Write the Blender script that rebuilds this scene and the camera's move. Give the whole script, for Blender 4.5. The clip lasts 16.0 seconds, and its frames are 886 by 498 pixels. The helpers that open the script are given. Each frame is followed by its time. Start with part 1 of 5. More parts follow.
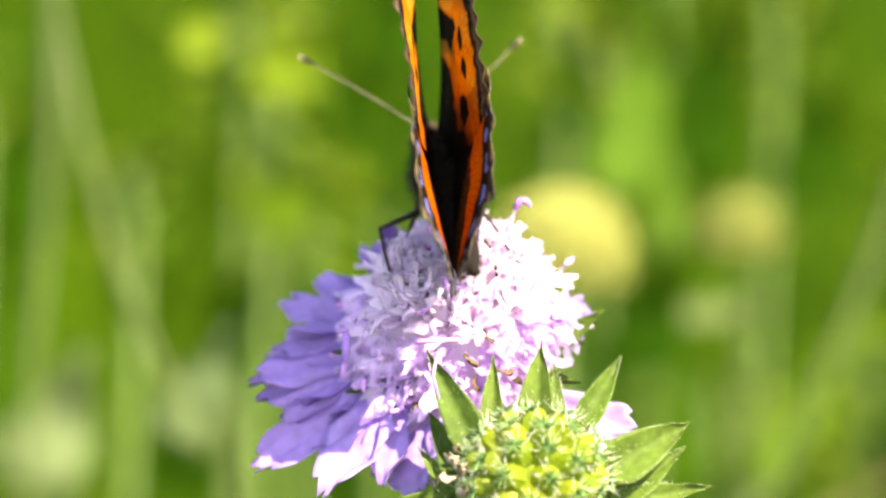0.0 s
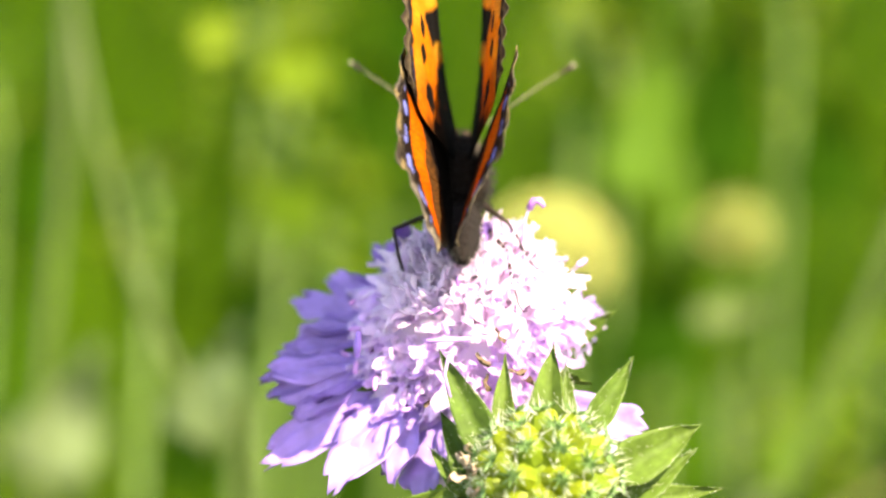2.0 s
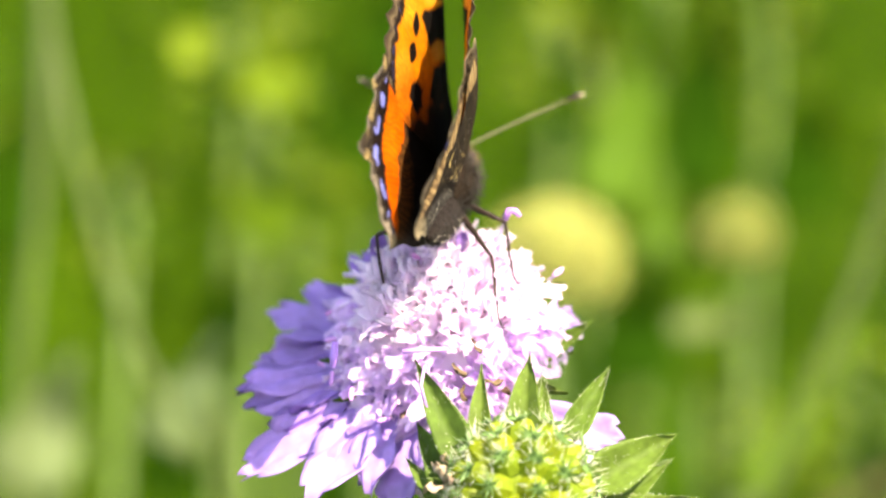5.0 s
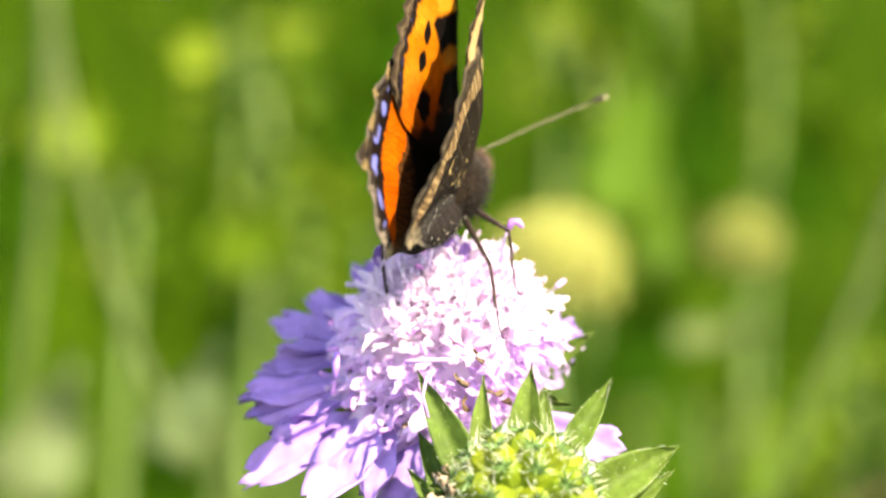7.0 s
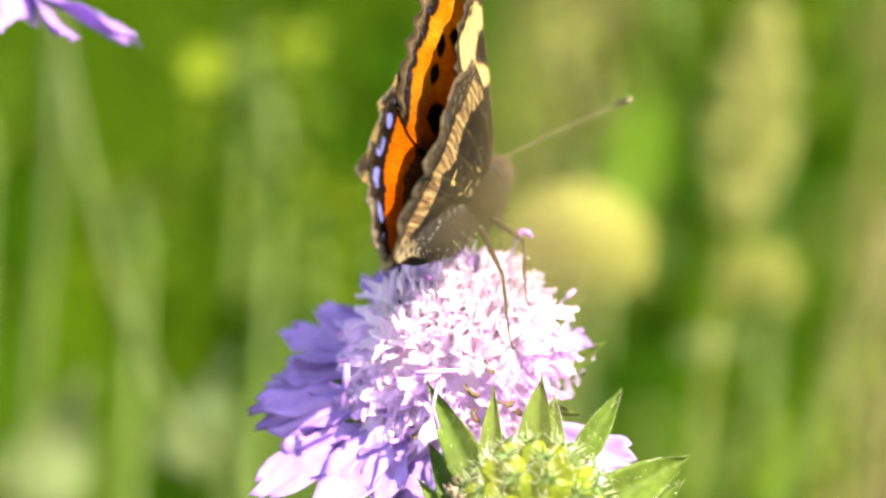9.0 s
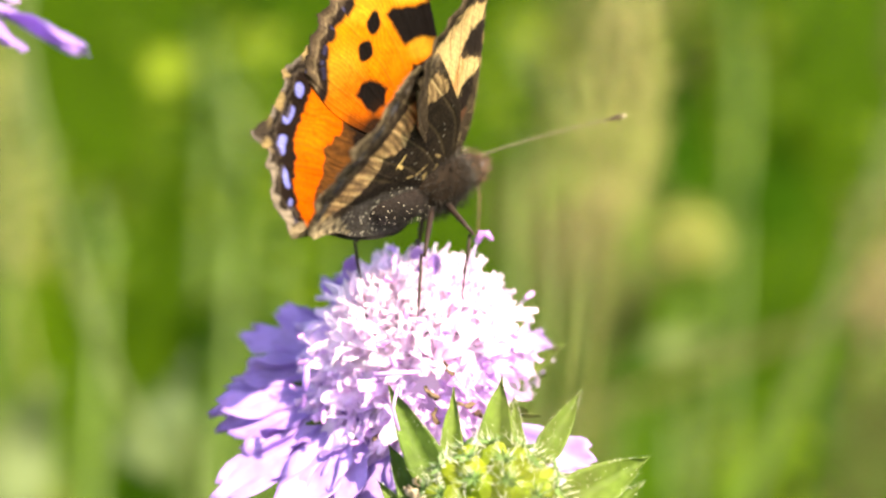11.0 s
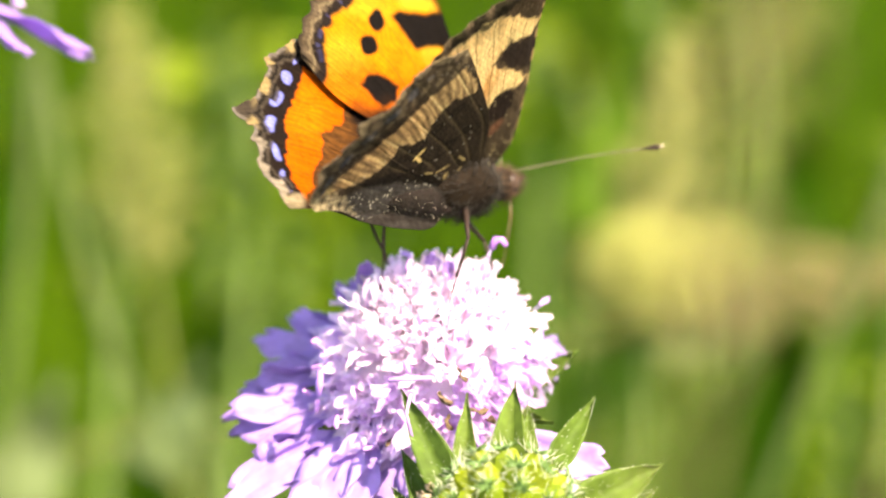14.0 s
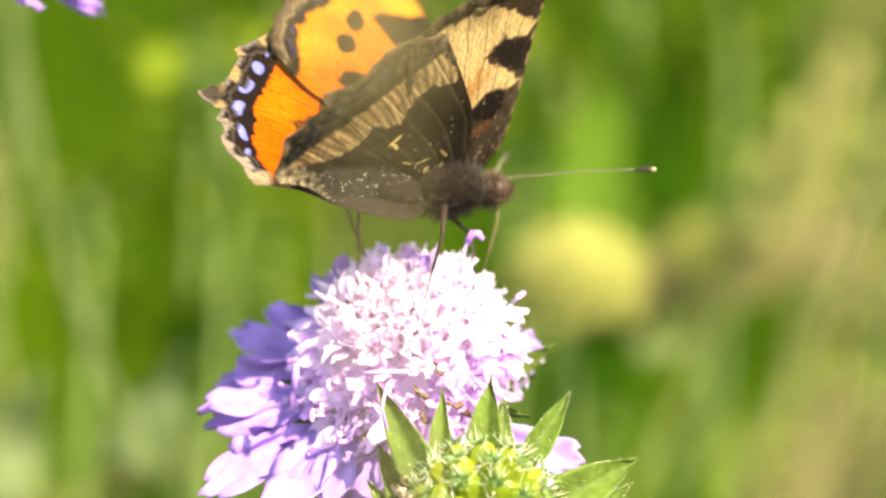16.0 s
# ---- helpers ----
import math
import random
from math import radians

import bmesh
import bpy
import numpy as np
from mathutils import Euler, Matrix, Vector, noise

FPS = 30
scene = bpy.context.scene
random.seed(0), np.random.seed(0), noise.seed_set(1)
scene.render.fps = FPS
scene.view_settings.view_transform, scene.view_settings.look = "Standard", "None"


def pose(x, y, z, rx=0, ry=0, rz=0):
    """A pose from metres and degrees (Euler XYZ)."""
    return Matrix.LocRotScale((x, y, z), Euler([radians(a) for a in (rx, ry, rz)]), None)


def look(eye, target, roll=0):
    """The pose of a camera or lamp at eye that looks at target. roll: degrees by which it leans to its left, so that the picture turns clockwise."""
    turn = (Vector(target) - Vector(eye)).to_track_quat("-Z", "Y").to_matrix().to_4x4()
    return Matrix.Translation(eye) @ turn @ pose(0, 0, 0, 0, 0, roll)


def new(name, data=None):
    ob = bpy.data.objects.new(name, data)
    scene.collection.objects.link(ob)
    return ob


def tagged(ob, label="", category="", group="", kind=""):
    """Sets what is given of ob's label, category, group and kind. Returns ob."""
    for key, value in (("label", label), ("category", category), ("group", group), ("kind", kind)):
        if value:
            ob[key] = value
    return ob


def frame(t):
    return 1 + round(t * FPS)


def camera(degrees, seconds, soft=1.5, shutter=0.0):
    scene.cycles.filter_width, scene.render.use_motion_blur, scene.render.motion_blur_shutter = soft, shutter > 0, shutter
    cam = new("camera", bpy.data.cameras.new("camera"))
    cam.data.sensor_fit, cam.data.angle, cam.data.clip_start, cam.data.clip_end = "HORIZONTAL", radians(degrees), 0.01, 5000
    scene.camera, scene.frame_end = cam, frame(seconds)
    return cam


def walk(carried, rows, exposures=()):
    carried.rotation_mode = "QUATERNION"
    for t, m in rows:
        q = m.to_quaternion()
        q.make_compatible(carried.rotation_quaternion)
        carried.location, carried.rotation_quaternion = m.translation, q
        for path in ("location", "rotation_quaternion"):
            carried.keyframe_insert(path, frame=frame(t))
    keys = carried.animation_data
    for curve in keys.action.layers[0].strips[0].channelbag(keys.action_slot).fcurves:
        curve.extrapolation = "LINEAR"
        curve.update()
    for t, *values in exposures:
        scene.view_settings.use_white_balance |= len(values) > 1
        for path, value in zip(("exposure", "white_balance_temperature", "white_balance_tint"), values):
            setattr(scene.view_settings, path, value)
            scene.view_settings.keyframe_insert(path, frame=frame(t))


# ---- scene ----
# All lengths below are in a working unit U; V is the frame of the close-up: x right, y away, z up, its origin behind the blossom.
U = 0.00085
TILT = 13.0
HEIGHT = 0.52
V = Matrix.Translation((0, 0, HEIGHT)) @ pose(0, 0, 0, -TILT)
DIST = 400.0


def vp(x, y, z):
    return V @ Vector((x * U, y * U, z * U))


def vm(x, y, z, rx=0, ry=0, rz=0):
    return V @ pose(x * U, y * U, z * U, rx, ry, rz)


# ---- camera ----
cam = camera(12.84, 16.0, soft=2.4)
cam.data.dof.use_dof = True
cam.data.dof.focus_distance = (DIST - 11) * U
cam.data.dof.aperture_fstop = 14.5
cam.data.dof.aperture_blades = 7

# seconds, roll, drift to the right and down
DRIFT = [
    (0, 0.00, 0.00, 0.00), (0.5, 0.04, 0.45, -0.46), (1, 0.33, 0.68, -0.47), (1.5, 0.71, 1.08, -0.20),
    (2, 0.64, 1.33, -0.08), (2.5, 0.53, 1.18, -0.35), (3, 0.63, 0.62, -0.32), (3.5, 0.49, -0.23, 0.17),
    (4, 0.30, -1.32, 0.59), (6.5, 0.98, -0.69, 1.61), (7, 0.90, -0.80, 2.03), (7.5, 1.05, -0.23, 2.35),
    (8, 1.15, 0.69, 2.64), (8.5, 1.16, 1.17, 2.93), (9, 0.62, 0.18, 3.12), (9.5, 0.51, -1.91, 3.18),
    (10, 0.19, -4.08, 3.32), (12.5, 1.29, -3.46, 3.35), (13, 1.21, -2.80, 3.40), (13.5, 1.49, -2.54, 3.43),
    (14, 0.94, -2.44, 3.90), (14.5, 1.02, -2.59, 3.75), (15, 0.93, -3.16, 3.67), (15.5, 1.22, -3.99, 3.66),
    (16, 1.20, -4.85, 3.30)]
walk(cam, [(t, look(vp(-0.2 * dx, -DIST, 0.2 * dy), vp(-dx, 0, dy), roll)) for t, roll, dx, dy in DRIFT],
     exposures=[(0, 2.27, 8250, 11), (4.2, 2.24, 8250, 11), (7.0, 2.16, 8250, 11), (10.0, 2.17, 8350, 12), (12.3, 2.18, 8500, 13), (16.0, 2.15, 8500, 13)])

# ---- light ----
SUN = Vector((0.46, -0.40, 0.79)).normalized()
world = bpy.data.worlds.new("sky")
scene.world = world
world.use_nodes = True
wn = world.node_tree.nodes
sky = wn.new("ShaderNodeTexSky")
sky.sky_type = "NISHITA"
sky.sun_disc = False
sky.sun_elevation = math.asin(SUN.z)
sky.sun_rotation = math.atan2(SUN.x, SUN.y)
world.node_tree.links.new(sky.outputs[0], wn["Background"].inputs[0])
wn["Background"].inputs[1].default_value = 0.15
sun = new("sun", bpy.data.lights.new("sun", "SUN"))
sun.data.energy = 4.4
sun.data.angle = radians(0.53)
sun.data.color = (1.0, 0.95, 0.86)
sun.matrix_world = look((SUN * 5), (0, 0, 0))


# ---- materials ----
def shade(name, color, rough=0.6, through_light=0.0, vary=0.25, scale=400.0, island=0.0, bump=0.0, tint=None,
          attribute="", sheen=0.0, spec=0.3, fine=4.0):
    """A procedural surface: two scales of colour variation, bump and, for thin things, light that passes through."""
    m = bpy.data.materials.new(name)
    m.use_nodes = True
    n, l = m.node_tree.nodes, m.node_tree.links
    p = n["Principled BSDF"]
    out = n["Material Output"]
    p.inputs["Roughness"].default_value = rough
    p.inputs["Specular IOR Level"].default_value = spec
    if sheen:
        p.inputs["Sheen Weight"].default_value = sheen
    co = n.new("ShaderNodeTexCoord")
    big, small = n.new("ShaderNodeTexNoise"), n.new("ShaderNodeTexNoise")
    big.inputs["Scale"].default_value = scale
    small.inputs["Scale"].default_value = scale * fine
    small.inputs["Detail"].default_value = 4
    for tex in (big, small):
        l.new(co.outputs["Object"], tex.inputs["Vector"])
    add = n.new("ShaderNodeMath")
    add.operation = "ADD"
    l.new(big.outputs[0], add.inputs[0])
    l.new(small.outputs[0], add.inputs[1])
    val = n.new("ShaderNodeMapRange")
    val.inputs[1].default_value, val.inputs[2].default_value = 0.6, 1.4
    val.inputs[3].default_value, val.inputs[4].default_value = 1 - vary, 1 + vary
    l.new(add.outputs[0], val.inputs[0])
    hsv = n.new("ShaderNodeHueSaturation")
    if attribute:
        at = n.new("ShaderNodeAttribute")
        at.attribute_name = attribute
        base = at.outputs["Color"]
    else:
        rgb = n.new("ShaderNodeMix")
        rgb.data_type = "RGBA"
        rgb.inputs[6].default_value = (*color, 1)
        rgb.inputs[7].default_value = (*(tint or color), 1)
        if island:
            geo = n.new("ShaderNodeNewGeometry")
            l.new(geo.outputs["Random Per Island"], rgb.inputs[0])
        else:
            info = n.new("ShaderNodeObjectInfo")
            l.new(info.outputs["Random"], rgb.inputs[0])
        base = rgb.outputs[2]
    l.new(base, hsv.inputs["Color"])
    l.new(val.outputs[0], hsv.inputs["Value"])
    l.new(hsv.outputs[0], p.inputs["Base Color"])
    if bump:
        b = n.new("ShaderNodeBump")
        b.inputs["Strength"].default_value = bump
        b.inputs["Distance"].default_value = 0.0002
        l.new(small.outputs[0], b.inputs["Height"])
        l.new(b.outputs[0], p.inputs["Normal"])
    if through_light:
        tr = n.new("ShaderNodeBsdfTranslucent")
        l.new(hsv.outputs[0], tr.inputs["Color"])
        mix = n.new("ShaderNodeMixShader")
        mix.inputs[0].default_value = through_light
        l.new(p.outputs[0], mix.inputs[1])
        l.new(tr.outputs[0], mix.inputs[2])
        l.new(mix.outputs[0], out.inputs[0])
    return m


M_RAY = shade("ray_petal", (0.34, 0.20, 0.57), 0.55, 0.40, 0.20, 250, tint=(0.41, 0.27, 0.63), bump=0.3)
M_SKIRT = shade("outer_disc_petal", (0.83, 0.64, 0.91), 0.55, 0.66, 0.08, 300, tint=(0.91, 0.79, 0.93), bump=0.2)
M_FLORET = shade("disc_petal", (0.95, 0.81, 0.96), 0.55, 0.70, 0.04, 300, tint=(0.97, 0.89, 0.96), bump=0.2)
M_FILAMENT = shade("filament", (0.60, 0.45, 0.80), 0.5, 0.2, 0.1)
M_ANTHER = shade("anther", (0.42, 0.26, 0.66), 0.6, 0.0, 0.25, 900, tint=(0.55, 0.22, 0.52))
M_VIOLET = shade("violet_anther", (0.50, 0.16, 0.46), 0.5, 0.1, 0.3, 900, tint=(0.34, 0.20, 0.66))
M_DRIED = shade("dried_floret", (0.05, 0.029, 0.013), 0.8, 0.0, 0.35, 900, tint=(0.12, 0.08, 0.045))
M_WITHERED = shade("withered_petal", (0.40, 0.33, 0.24), 0.8, 0.2, 0.35, 900, tint=(0.28, 0.19, 0.12))
M_RECEPT = shade("receptacle", (0.52, 0.46, 0.42), 0.8, 0.0, 0.3, 600)
M_BRACT = shade("bract", (0.062, 0.112, 0.016), 0.6, 0.34, 0.36, 350, spec=0.15, tint=(0.094, 0.146, 0.022), bump=0.35)
M_STEM = shade("stem", (0.1036, 0.1628, 0.037), 0.55, 0.0, 0.25, 300, bump=0.4)
# darker copy of the stem green for stems behind, shade put into the colour
M_BACKSTEM = shade("stem_painted_shade", (0.045, 0.085, 0.012), 0.6, 0.0, 0.25, 200, tint=(0.06, 0.10, 0.016))
M_ACHENE = shade("achene", (0.150, 0.225, 0.013), 0.5, 0.45, 0.22, 500, tint=(0.245, 0.30, 0.014))
M_CROWN = shade("crown_scale", (0.10, 0.18, 0.05), 0.6, 0.1, 0.3, 900)
M_HAIR = shade("plant_hair", (0.76, 0.78, 0.62), 0.5, 0.4, 0.08)
M_WING = shade("wing_scales", (1, 1, 1), 0.75, 0.45, 0.20, 900, attribute="pattern", bump=0.4, spec=0.05)
M_FUR = shade("fur", (0.010, 0.0065, 0.004), 0.8, 0.0, 0.4, 600, spec=0.05, tint=(0.012, 0.008, 0.005))
M_FURHAIR = shade("fur_hair", (0.009, 0.0075, 0.006), 0.7, 0.1, 0.3, 600, island=1, tint=(0.030, 0.025, 0.020))
M_HEADFUR = shade("head_fur", (0.03, 0.016, 0.009), 0.7, 0.1, 0.3, 600, island=1, tint=(0.10, 0.052, 0.025))
M_SPECK = shade("pale_scale", (0.62, 0.56, 0.44), 0.6, 0.1, 0.2, 600)
M_ABDOMEN = shade("abdomen_scales", (0.011, 0.008, 0.0065), 0.8, 0.0, 0.5, 900, bump=0.8, spec=0.08)
M_EYE = shade("eye", (0.02, 0.012, 0.01), 0.5, 0.0, 0.2, 900, spec=0.25)
M_LEG = shade("leg", (0.018, 0.011, 0.009), 0.5, 0.0, 0.3, 900, tint=(0.036, 0.024, 0.0192), spec=0.1)
M_PALE = shade("antenna_band", (0.27, 0.23, 0.15), 0.6, 0.0, 0.2, 900)
M_TONGUE = shade("tongue", (0.10, 0.062, 0.028), 0.45, 0.0, 0.2, 900)
M_GRASS = shade("grass", (0.01036, 0.0444, 0.00296), 0.5, 0.45, 0.25, 30, island=1, tint=(0.074, 0.145, 0.0055), spec=0.02)
M_HERB = shade("herb_leaf", (0.098, 0.2, 0.0074), 0.5, 0.5, 0.2, 60, tint=(0.225, 0.305, 0.0148))
M_PALEGRASS = shade("pale_stem", (0.062, 0.092, 0.02), 0.55, 0.2, 0.2, 60, tint=(0.082, 0.112, 0.025))
M_LEAF = shade("pale_leaf", (0.105, 0.158, 0.062), 0.5, 0.3, 0.2, 80, tint=(0.145, 0.19, 0.075))
M_BRIGHTLEAF = shade("bright_leaf", (0.078, 0.165, 0.008), 0.5, 0.45, 0.2, 60, tint=(0.10, 0.19, 0.010))
# near-black green: the shade between meadow plants is put into this colour
M_SHADELEAF = shade("leaf_painted_shade", (0.010, 0.033, 0.002), 0.5, 0.1, 0.3, 60, tint=(0.013, 0.038, 0.002), spec=0.0)
M_YELLOW = shade("yellow_petal", (0.45, 0.47, 0.12), 0.6, 0.38, 0.15, 200, tint=(0.50, 0.50, 0.15))
M_PINKISH = shade("pinkish_bud", (0.28, 0.36, 0.06), 0.6, 0.3, 0.15, 200, tint=(0.37, 0.35, 0.11))
M_TAN = shade("dry_grass", (0.21, 0.172, 0.068), 0.7, 0.3, 0.2, 100, island=1, tint=(0.275, 0.23, 0.10))
M_STRAW = shade("straw", (0.23, 0.26, 0.065), 0.7, 0.3, 0.2, 100, island=1, tint=(0.30, 0.30, 0.095))
M_SOIL = shade("soil", (0.022, 0.038, 0.008), 0.9, 0.0, 0.4, 3.0, bump=0.5, tint=(0.022, 0.038, 0.008))


# ---- mesh tools ----
def part(name, bm, material, parent=None, label="", smooth=True):
    """Links a bmesh, in working units, as one mesh object, as a part of parent if there is one."""
    bmesh.ops.scale(bm, vec=(U, U, U), verts=bm.verts)
    me = bpy.data.meshes.new(name)
    bm.to_mesh(me)
    bm.free()
    return mesh_part(name, me, material, parent, label, smooth)


def mesh_part(name, me, material, parent=None, label="", smooth=True):
    if material and not me.materials:
        me.materials.append(material)
    if smooth:
        me.polygons.foreach_set("use_smooth", [True] * len(me.polygons))
    ob = new(name, me)
    ob.parent = parent
    if label:
        ob["label"] = label
    return ob


def shared(name, me, m, parent):
    """One more object on the mesh me, at the pose m under parent."""
    ob = new(name, me)
    ob.parent = parent
    ob.matrix_basis = m
    return ob


def thing(name, m, label, category, group="", kind=""):
    ob = new(name)
    ob.matrix_basis = m
    return tagged(ob, label, category, group, kind)


def lm(x, y, z):
    return Matrix.Translation((x * U, y * U, z * U))


def tube(bm, points, radii, n=6, mat=0):
    """A tapering tube through points, closed at both ends."""
    points = [Vector(p) for p in points]
    rings = []
    side = None
    for i, p in enumerate(points):
        d = (points[min(i + 1, len(points) - 1)] - points[max(i - 1, 0)]).normalized()
        if side is None:
            side = d.orthogonal().normalized()
        else:
            side = (side - d * side.dot(d)).normalized()
        up = d.cross(side)
        r = radii[i] if hasattr(radii, "__len__") else radii
        rings.append([bm.verts.new(p + (side * math.cos(a) + up * math.sin(a)) * r)
                      for a in [2 * math.pi * k / n for k in range(n)]])
    faces = []
    for a, b in zip(rings, rings[1:]):
        for k in range(n):
            faces.append(bm.faces.new((a[k], a[(k + 1) % n], b[(k + 1) % n], b[k])))
    faces.append(bm.faces.new(rings[0][::-1]))
    faces.append(bm.faces.new(rings[-1]))
    for f in faces:
        f.material_index = mat


def spike(bm, p, d, length, r, n=3, mat=0):
    """A thin hair."""
    d = d.normalized()
    side = d.orthogonal().normalized()
    up = d.cross(side)
    base = [bm.verts.new(p + (side * math.cos(a) + up * math.sin(a)) * r) for a in [2 * math.pi * k / n for k in range(n)]]
    tip = bm.verts.new(p + d * length)
    for k in range(n):
        bm.faces.new((base[k], base[(k + 1) % n], tip)).material_index = mat


def blade(bm, m, length, width, profile, bend=0.0, cup=0.0, ruffle=0.0, nl=8, nw=4, thick=0.12, seed=0.0, notch=0.0, mat=0, fold=0.0):
    """A petal or leaf along x: a thin closed sheet, width from profile(s), bent down by bend, cupped across."""
    grid = []
    for layer in (0, 1):
        rows = []
        for i in range(nl + 1):
            s = i / nl
            row = []
            for j in range(nw + 1):
                w = 2 * j / nw - 1
                x = length * (s - 0.10 * s * w * w - notch * s * s * (0.5 + 0.5 * math.cos(w * 9.4)))
                y = w * width * profile(s)
                z = bend * length * s * s + cup * width * w * w * (0.3 + s) + fold * width * profile(s) * abs(w)
                if ruffle:
                    z += ruffle * noise.noise(Vector((s * 3.1 + seed, w * 1.7 - seed, seed * 2.3))) * (0.3 + s)
                    y += 0.5 * ruffle * noise.noise(Vector((s * 4.0 - seed, seed, w)))
                row.append(bm.verts.new(m @ Vector((x, y, z - layer * thick))))
            rows.append(row)
        grid.append(rows)
    top, low = grid
    faces = []
    for i in range(nl):
        for j in range(nw):
            faces.append(bm.faces.new((top[i][j], top[i + 1][j], top[i + 1][j + 1], top[i][j + 1])))
            faces.append(bm.faces.new((low[i][j], low[i][j + 1], low[i + 1][j + 1], low[i + 1][j])))
        faces.append(bm.faces.new((top[i][0], low[i][0], low[i + 1][0], top[i + 1][0])))
        faces.append(bm.faces.new((top[i][nw], top[i + 1][nw], low[i + 1][nw], low[i][nw])))
    for j in range(nw):
        faces.append(bm.faces.new((top[nl][j], low[nl][j], low[nl][j + 1], top[nl][j + 1])))
        faces.append(bm.faces.new((top[0][j], top[0][j + 1], low[0][j + 1], low[0][j])))
    for f in faces:
        f.material_index = mat


def lance(s):
    """Outline of a pointed leaf."""
    return max(0.03, (min(1, s * 2.2 + 0.62)) * (1 - s ** 2.1) ** 0.95)


def spoon(s):
    """Outline of a petal lobe, widest near its rounded end."""
    return 0.32 + 0.68 * min(1.0, s * 1.5) ** 1.2 if s < 0.8 else (0.32 + 0.68) * math.sqrt(max(0.02, 1 - ((s - 0.8) / 0.21) ** 2 * 0.75))


def pointed(s):
    """Outline of a petal lobe that narrows to a soft point."""
    return max(0.06, (0.4 + 0.6 * min(1.0, s * 1.8)) * (1 - max(0.0, s - 0.45) / 0.58) ** 0.8)


def frame_of(p, d, spin=0.0):
    """A frame at p whose z points along d."""
    d = Vector(d).normalized()
    q = d.to_track_quat("Z", "Y").to_matrix().to_4x4()
    return Matrix.Translation(Vector(p) * U) @ q @ Matrix.Rotation(spin, 4, "Z")


def dome(bm, radius, flat, rings, seg, low=-0.5, jitter=0.0):
    """A rounded cushion about z."""
    loops = []
    for i in range(rings + 1):
        th = math.pi / 2 - (math.pi / 2 - low) * i / rings
        if i == 0:
            loops.append([bm.verts.new((0, 0, radius * flat))])
            continue
        loops.append([bm.verts.new((radius * math.cos(th) * math.cos(a), radius * math.cos(th) * math.sin(a), radius * flat * math.sin(th)))
                      for a in [2 * math.pi * k / seg for k in range(seg)]])
    for k in range(seg):
        bm.faces.new((loops[0][0], loops[1][k], loops[1][(k + 1) % seg]))
    for a, b in zip(loops[1:], loops[2:]):
        for k in range(seg):
            bm.faces.new((a[k], b[k], b[(k + 1) % seg], a[(k + 1) % seg]))
    bm.faces.new(loops[-1])


# ---- ground ----
def build_ground():
    bm = bmesh.new()
    bmesh.ops.create_grid(bm, x_segments=90, y_segments=90, size=1.0)
    for v in bm.verts:
        r = v.co.length
        v.co *= (0.02 + r * r * 60) / max(r, 1e-6) / 1.0 if r > 0 else 1
        v.co.y += 1.0
        v.co.z = 0.02 * noise.noise(v.co * 1.3) - 0.02
    bmesh.ops.scale(bm, vec=(1 / U,) * 3, verts=bm.verts)
    g = part("ground", bm, M_SOIL)
    tagged(g, "meadow soil under dense green grass", "ground", kind="structure")


def grass_bed(name, count, box, tall, wide, material, label, seed, most=0.9):
    """Many blades of grass in one mesh: box is x and y range in metres."""
    rnd = random.Random(seed)
    co, faces = [], []
    for _ in range(count):
        x, y = rnd.uniform(box[0], box[1]), rnd.uniform(box[2], box[3])
        h, w = rnd.uniform(*tall), rnd.uniform(*wide)
        clump = noise.noise(Vector((x * 7, y * 5, seed * 3.7)))
        if clump < -0.12 and rnd.random() < 0.75:
            continue
        h *= 1 + 0.35 * clump
        a, lean, face = rnd.uniform(0, 6.28), rnd.uniform(0.06, most), rnd.uniform(0, 6.28)
        k = len(co)
        for i in range(6):
            s = i / 5
            cx, cy, cz = x + math.cos(a) * lean * h * s * s, y + math.sin(a) * lean * h * s * s, h * s * (1 - 0.25 * lean * s)
            ww = w * (1 - s ** 2) + 0.0002
            co.append((cx - math.cos(face) * ww, cy - math.sin(face) * ww, cz))
            co.append((cx + math.cos(face) * ww, cy + math.sin(face) * ww, cz + 0.0004))
        for i in range(5):
            b = k + 2 * i
            faces.append((b, b + 1, b + 3, b + 2))
    me = bpy.data.meshes.new(name)
    me.from_pydata(co, [], faces)
    ob = mesh_part(name, me, material)
    tagged(ob, label, "grass", kind="stuff")


